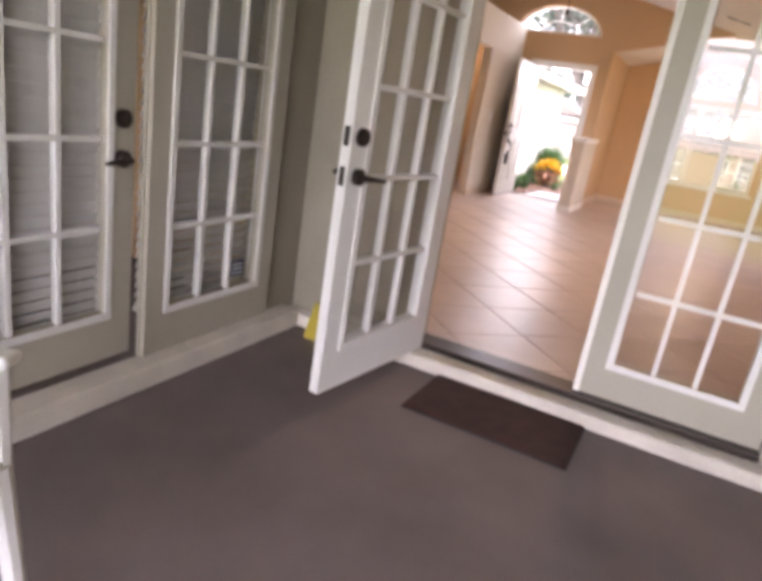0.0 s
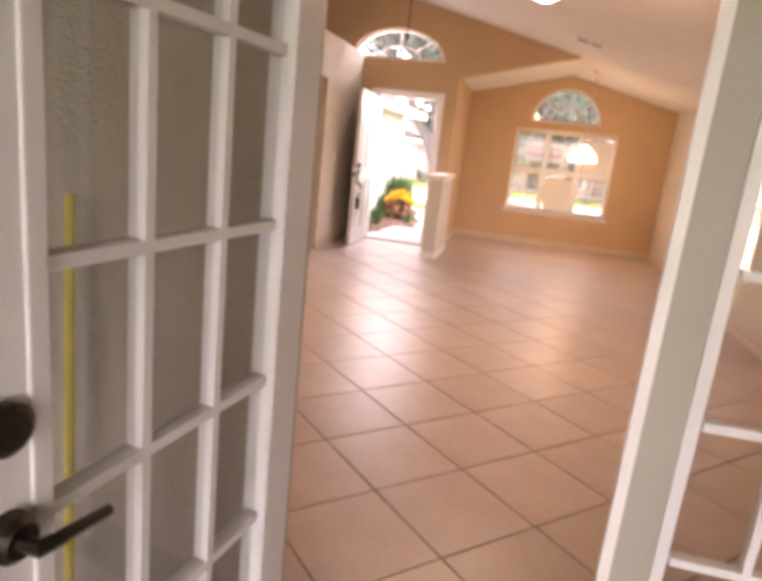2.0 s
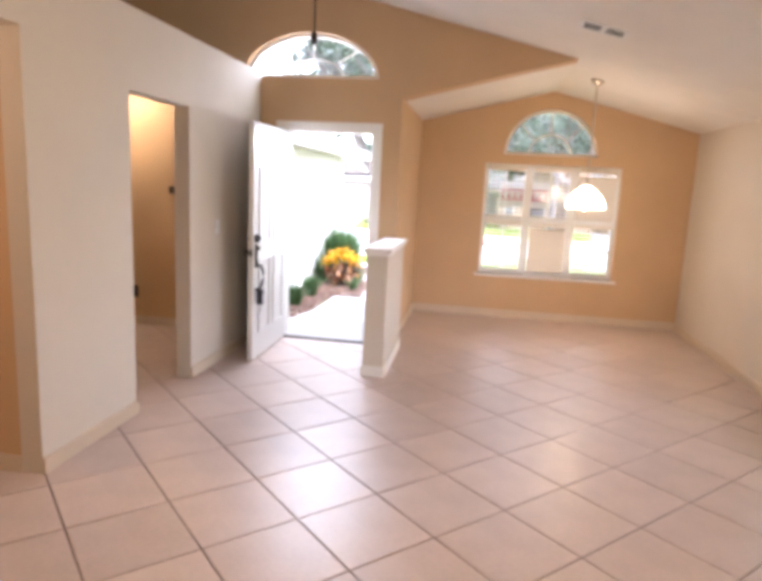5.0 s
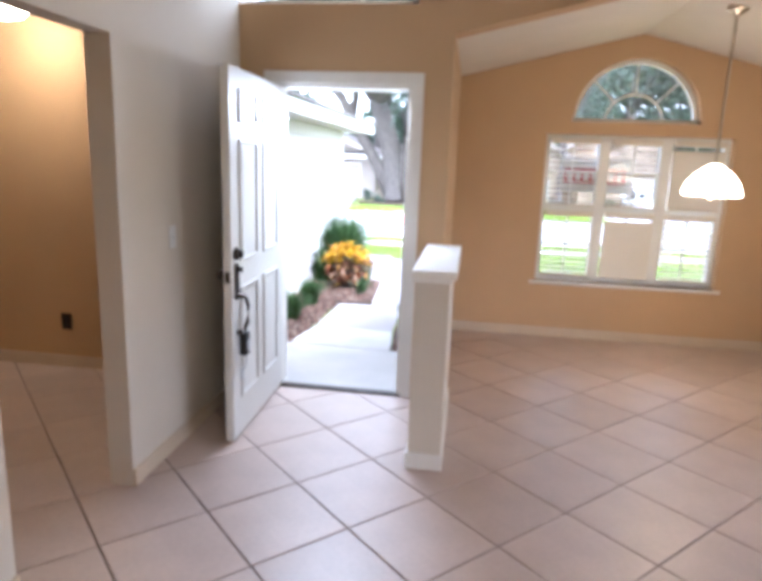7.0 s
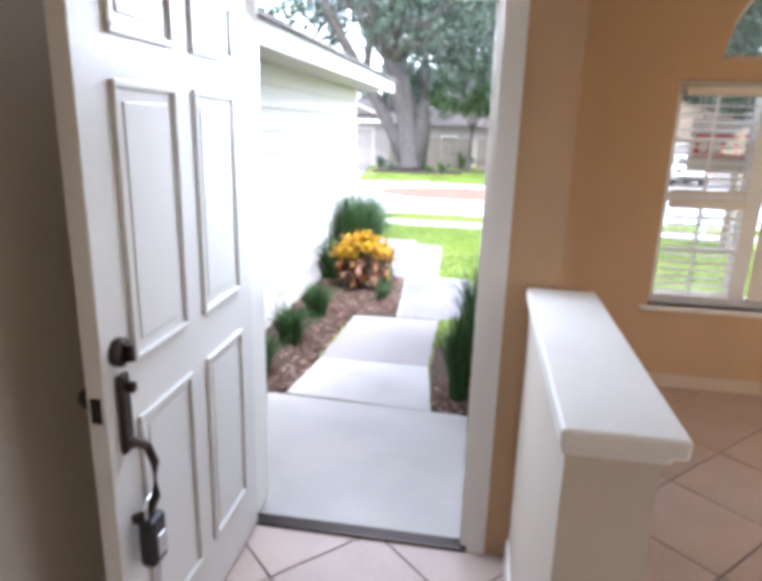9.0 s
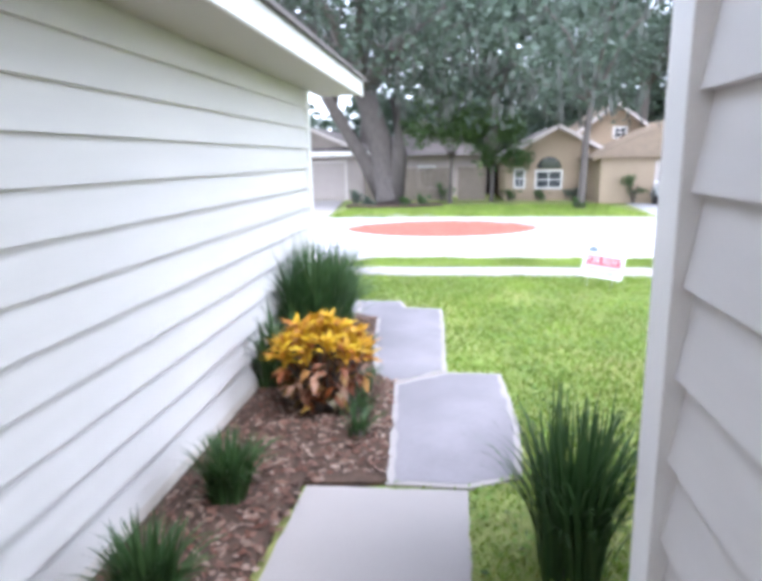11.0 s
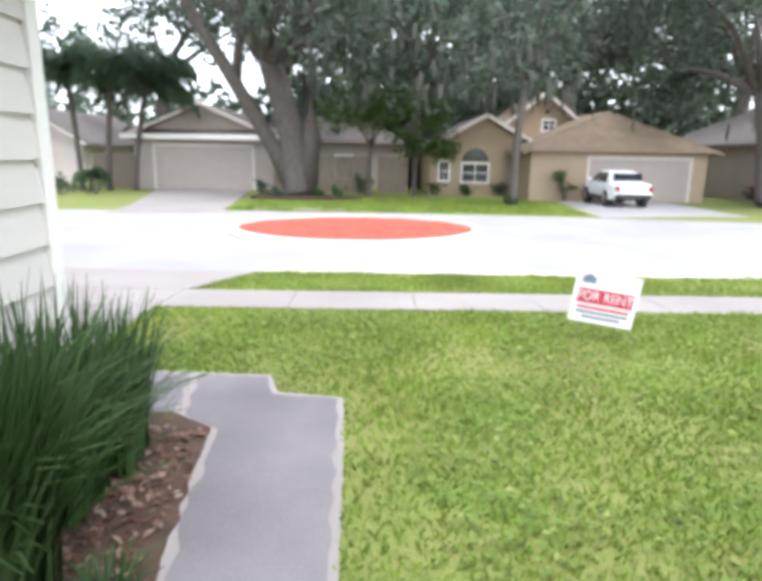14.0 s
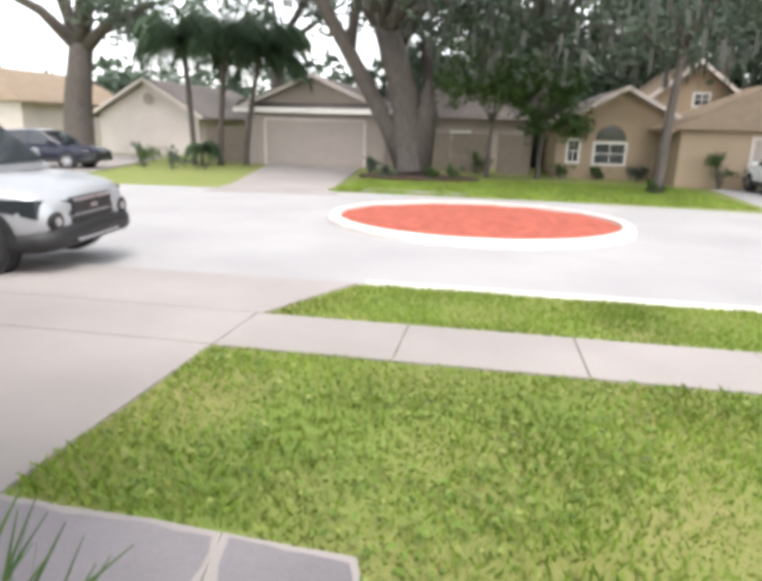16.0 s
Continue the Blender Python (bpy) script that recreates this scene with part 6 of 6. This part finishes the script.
def vehicle(name, m, paint, label, L=4.65, W=1.86, H=1.72, suv=True):
    """A car with its nose to +x: body, cabin, glass, lamps, grille, bumpers, mirrors and four wheels."""
    c = thing(name, m, label, "car", "parked cars")
    hw, wb = W / 2, L * 0.575
    fx_, rx_ = wb / 2, -wb / 2
    nose, tail = fx_ + L * (0.158 if suv else 0.2), rx_ - L * 0.225
    belt = 1.02 if suv else 0.88
    hood = 0.93 if suv else 0.82
    wr = 0.355 if suv else 0.31
    bm = B()
    front = [section(fx_ - 0.45, hw, 0.28, hood + 0.04), section(fx_ - 0.15, hw, 0.29, hood + 0.02), section(fx_ + 0.15, hw, 0.31, hood), section(nose - 0.42, hw * 0.985, 0.33, hood - 0.03), section(nose - 0.26, hw * 0.96, 0.34, hood - 0.06),
             section(nose - 0.14, hw * 0.92, 0.35, hood - 0.10), section(nose - 0.06, hw * 0.86, 0.37, hood - 0.15), section(nose, hw * 0.76, 0.42, hood - 0.24)]
    loft(bm, [section(tail, hw * 0.86, 0.45, belt * 0.92), section(tail + 0.12, hw * 0.95, 0.34, belt), section(rx_, hw, 0.30, belt + 0.02), section(0, hw, 0.28, belt + 0.01)] + front)
    part("body", bm, paint, c, smooth=True)
    bm = B()
    def cab(x, w, z):
        return [(x, -w * 1.0, z[0]), (x, -w * 0.93, z[0] + (z[1] - z[0]) * 0.6), (x, -w * 0.80, z[1] - 0.03), (x, -w * 0.5, z[1]), (x, w * 0.5, z[1]), (x, w * 0.80, z[1] - 0.03), (x, w * 0.93, z[0] + (z[1] - z[0]) * 0.6), (x, w * 1.0, z[0])]
    b0 = belt - 0.04
    rear = tail + (0.16 if suv else 0.75)
    cabs = [cab(rear, hw * 0.86, (b0, b0 + 0.10)), cab(rear + (0.28 if suv else 0.6), hw * 0.90, (b0, H - 0.05)), cab(-0.1, hw * 0.92, (b0, H)), cab(fx_ - 0.95, hw * 0.9, (b0, H - 0.06)), cab(fx_ - 0.18, hw * 0.86, (b0, b0 + 0.06))]
    loft(bm, cabs)
    part("cabin", bm, paint, c, smooth=False)
    def pane(name_, pts, off):
        bm = B()
        v = [Vector(p) for p in pts]
        nrm = (v[1] - v[0]).cross(v[2] - v[0]).normalized() * off
        hexa(bm, [tuple(p) for p in v] + [tuple(p + nrm) for p in v])
        part(name_, bm, M_CARGLASS, c, "dark tinted glass")
    zt = H - 0.10
    def yy(x_, z_):
        t = min(1, max(0, (z_ - b0) / (H - b0)))
        return hw * 0.91 * (1 - 0.12 * t / 0.6 * 0.6) + 0.012
    for s in (-1, 1):
        for xa, xb, xc, xd in ((-0.02, fx_ - 0.38, fx_ - 0.98, -0.02), (-0.92, -0.08, -0.08, -0.92), (rear + 0.25, -0.98, -0.98, rear + 0.38)):
            pane("side_window", [(xa, s * yy(xa, b0 + 0.06), b0 + 0.07), (xb, s * yy(xb, b0 + 0.06), b0 + 0.07), (xc, s * (yy(xc, zt) - 0.02), zt), (xd, s * (yy(xd, zt) - 0.02), zt)], 0.01 * -s)
        part("mirror", box(B(), fx_ - 0.62, fx_ - 0.50, s * (hw + 0.10) - 0.09, s * (hw + 0.10) + 0.09, belt + 0.02, belt + 0.16, 0.03), paint, c)
        # swept headlight: a wedge that wraps round the corner, with a silver reflector in it
        bm = B()
        y0 = s * hw * 0.40
        hexa(bm, [(nose + 0.02, y0, hood - 0.35), (nose - 0.10, s * hw * 0.92, hood - 0.33), (nose - 0.50, s * hw * 1.016, hood - 0.24), (nose - 0.2, y0, hood - 0.35),
                  (nose - 0.01, y0, hood - 0.19), (nose - 0.10, s * hw * 0.92, hood - 0.14), (nose - 0.50, s * hw * 1.014, hood - 0.13), (nose - 0.2, y0, hood - 0.14)])
        lamp_ = part("headlight", bm, M_CARGLASS, c, "dark swept headlight unit")
        part("reflector", box(B(), nose - 0.12, nose - 0.01, s * hw * 0.62 - 0.06, s * hw * 0.62 + 0.06, hood - 0.30, hood - 0.24, 0.015), M_RIM, lamp_, "silver reflector")
        bm = B()
        round_ = 16
        tube(bm, [(nose - 0.30, s * hw * 0.72, 0.56), (nose + 0.012, s * hw * 0.72, 0.56)], [0.12, 0.10], round_)
        fog = part("fog_lamp", bm, M_DARK, c, "black fog lamp bezel")
        bm = B()
        tube(bm, [(nose - 0.05, s * hw * 0.72, 0.56), (nose + 0.022, s * hw * 0.72, 0.56)], [0.055, 0.045], round_)
        part("lens", bm, M_RIM, fog)
        part("tail_light", box(B(), tail - 0.005, tail + 0.14, s * hw * 0.78 - 0.09, s * hw * 0.78 + 0.09, belt - 0.26, belt - 0.06, 0.02), M_TAIL, c, "red tail light")
        part("wheel_arch_trim", box(B(), rx_ + wr + 0.06, fx_ - wr - 0.06, s * (hw + 0.002) - 0.012, s * (hw + 0.002) + 0.012, 0.26, 0.40, 0.006), M_DARK, c)
    zw = H - 0.10
    pane("windscreen", [(fx_ - 0.20, -hw * 0.74, b0 + 0.075), (fx_ - 0.20, hw * 0.74, b0 + 0.075), (fx_ - 0.90, hw * 0.64, H - 0.085), (fx_ - 0.90, -hw * 0.64, H - 0.085)], 0.03)
    pane("rear_window", [(rear + 0.02, hw * 0.70, b0 + 0.13), (rear + 0.02, -hw * 0.70, b0 + 0.13), (rear + 0.24, -hw * 0.62, H - 0.13), (rear + 0.24, hw * 0.62, H - 0.13)], 0.03)
    g_ = part("grille", box(B(), nose - 0.14, nose + 0.03, -0.40, 0.40, hood - 0.34, hood - 0.16, 0.03), M_DARK, c, "black grille")
    part("chrome_bar", box(B(), nose + 0.02, nose + 0.036, -0.38, 0.38, hood - 0.20, hood - 0.17, 0.004), M_RIM, g_)
    part("badge", box(B(), nose + 0.028, nose + 0.038, -0.06, 0.06, hood - 0.29, hood - 0.25, 0.006), M_RIM, g_)
    bm = B()
    loft(bm, [section(nose - 0.55, hw * 1.012, 0.24, 0.46), section(nose - 0.26, hw * 1.0, 0.25, 0.48), section(nose - 0.10, hw * 0.96, 0.26, 0.49), section(nose + 0.02, hw * 0.87, 0.28, 0.49), section(nose + 0.06, hw * 0.72, 0.31, 0.46)])
    bp = part("front_bumper", bm, M_DARK, c, "black lower bumper", True)
    part("skid_strip", box(B(), nose + 0.05, nose + 0.075, -0.42, 0.42, 0.32, 0.36, 0.01), M_RIM, bp)
    part("air_intake", box(B(), nose - 0.05, nose + 0.025, -0.42, 0.42, 0.51, 0.57, 0.01), M_DARK, c)
    part("rear_bumper", box(B(), tail - 0.05, tail + 0.25, -hw * 0.86, hw * 0.86, 0.34, 0.52, 0.05), M_DARK, c)
    part("number_plate", box(B(), tail - 0.012, tail + 0.005, -0.16, 0.16, 0.62, 0.76), M_WHITE, c)
    for x in (fx_, rx_):
        for s in (-1, 1):
            bm = B()
            pr = [(wr * 0.66, -0.115), (wr * 0.95, -0.11), (wr, -0.08), (wr, 0.08), (wr * 0.95, 0.11), (wr * 0.66, 0.115)]
            lathe(bm, pr, 28)
            w_ = part("wheel", bm, M_TYRE, c)
            w_.matrix_local = pose(x, s * (hw - 0.085), wr, 90)
            bm = B()
            lathe(bm, [(wr * 0.64, -0.121), (wr * 0.60, -0.118), (wr * 0.58, 0.118), (wr * 0.64, 0.121)], 28)
            part("rim", bm, M_DARK, w_)
            for k in range(6):
                bm = B()
                hexa(bm, [(0.04, -0.028, -0.128), (wr * 0.62, -0.04, -0.125), (wr * 0.62, 0.04, -0.125), (0.04, 0.028, -0.128), (0.04, -0.028, 0.128), (wr * 0.62, -0.04, 0.125), (wr * 0.62, 0.04, 0.125), (0.04, 0.028, 0.128)])
                sp_ = part("spoke", bm, M_RIM, w_)
                sp_.matrix_local = pose(0, 0, 0, 0, 0, 60 * k)
            part("hub", lathe(B(), [(0.05, -0.13), (0.06, -0.12), (0.06, 0.12), (0.05, 0.13)], 14), M_RIM, w_)
            bm = B()
            n_ = 20
            for i in range(n_):
                a0, a1 = math.pi * i / n_, math.pi * (i + 1) / n_
                ri, ro = wr + 0.03, wr + 0.085
                p = []
                for y_ in (s * (hw - 0.19), s * (hw + 0.006)):
                    for rr_, aa in ((ri, a0), (ro, a0), (ro, a1), (ri, a1)):
                        p.append((x + rr_ * math.cos(aa), y_, wr + rr_ * math.sin(aa)))
                hexa(bm, p)
            part("arch_trim", bm, M_DARK if suv else paint, c)
            bm = B()
            tube(bm, [(x, s * (hw - 0.20), wr), (x, s * (hw + 0.002), wr)], wr + 0.035, 28)
            part("wheel_well", bm, M_DARK, c)
    return c


M_TAIL = mat("tail_red", (0.30, 0.01, 0.01), 0.2, 0.1)
M_SILVER = mat("silver_paint", (0.42, 0.43, 0.45), 0.32, 0.04, 3, 0.0, 60, metal=0.4)
M_CARWHITE = mat("white_car_paint", (0.78, 0.79, 0.80), 0.25, 0.03, 3, 0.0, 60)
M_NAVY = mat("dark_navy_paint", (0.012, 0.014, 0.03), 0.2, 0.1, 3, 0.0, 60)
M_RED = mat("dark_red_paint", (0.14, 0.008, 0.012), 0.25, 0.1, 3, 0.0, 60)


def carpose(x, y, heading, back=0.0):
    """Stands a car on the ground at its front axle; heading from +x, in degrees."""
    a = radians(heading)
    cx, cy = x - back * math.cos(a), y - back * math.sin(a)
    return pose(cx, cy, gz(cx, cy) + 0.02, 0, 0, heading)


vehicle("silver_suv", carpose(-6.42, 13.45, 6), M_SILVER, "silver SUV with black grille and alloy wheels in the drive mouth")
vehicle("white_car", carpose(9.6, 30.0, 89), M_CARWHITE, "white hatchback parked on the tan house's drive", 3.9, 1.5, 1.36, False)
vehicle("navy_sedan", carpose(-16.9, 28.8, 10), M_NAVY, "dark navy sedan parked across the street", 4.7, 1.82, 1.44, False)
vehicle("red_car", carpose(17.5, 30.2, 160), M_RED, "dark red car on a far drive", 4.6, 1.82, 1.46, False)


# ---- floor tiles, laid on the diagonal ----
TS = 0.457
HALF = TS / math.sqrt(2)
GAP = 0.0055


def clip(poly, axis, lim, keep_less):
    out = []
    for p, q in zip(poly, poly[1:] + poly[:1]):
        ip, iq = (p[axis] <= lim) == keep_less, (q[axis] <= lim) == keep_less
        if ip:
            out.append(p)
        if ip != iq:
            t = (lim - p[axis]) / (q[axis] - p[axis])
            out.append((p[0] + t * (q[0] - p[0]), p[1] + t * (q[1] - p[1])))
    return out


def tile_mesh(poly, cx, cy):
    bm = B()
    k = len(poly)
    lo = [bm.verts.new((x - cx, y - cy, -0.008)) for x, y in poly]
    mid = [bm.verts.new((x - cx, y - cy, -0.0015)) for x, y in poly]
    hi = [bm.verts.new(((x - cx) * 0.992, (y - cy) * 0.992, 0.0)) for x, y in poly]
    bm.faces.new(hi)
    for i in range(k):
        j = (i + 1) % k
        bm.faces.new((lo[i], lo[j], mid[j], mid[i]))
        bm.faces.new((mid[i], mid[j], hi[j], hi[i]))
    bmesh.ops.recalc_face_normals(bm, faces=bm.faces)
    me = bpy.data.meshes.new("tile")
    bm.to_mesh(me)
    bm.free()
    me.materials.append(M_TILE)
    return me


whole = None
D = HALF - GAP
for i in range(-16, 24):
    for j in range(-16, 24):
        cx, cy = (i + j) * HALF, (i - j + 1) * HALF
        if not (-3.2 < cx < XR + 0.3 and -6.0 < cy < 3.7):
            continue
        poly = [(cx + D, cy), (cx, cy + D), (cx - D, cy), (cx, cy - D)]
        full = len(poly)
        ymax = 3.42 if cx > 0.82 else 1.60
        orig = list(poly)
        for axis, lim, less in ((0, XR + 0.03, True), (0, -2.99, False), (1, YR - 0.03, False), (1, ymax, True)):
            if poly:
                poly = clip(poly, axis, lim, less)
        if len(poly) < 3:
            continue
        area = abs(sum(a[0] * b[1] - b[0] * a[1] for a, b in zip(poly, poly[1:] + poly[:1]))) / 2
        if area < 0.004:
            continue
        if poly == orig:
            if whole is None:
                whole = tile_mesh(poly, cx, cy)
            me = whole
            ob = new("tile", me)
            ob.location = (cx, cy, 0)
        else:
            mx_, my_ = sum(p[0] for p in poly) / len(poly), sum(p[1] for p in poly) / len(poly)
            ob = new("tile", tile_mesh(poly, mx_, my_))
            ob.location = (mx_, my_, 0)
        ob.parent = floor
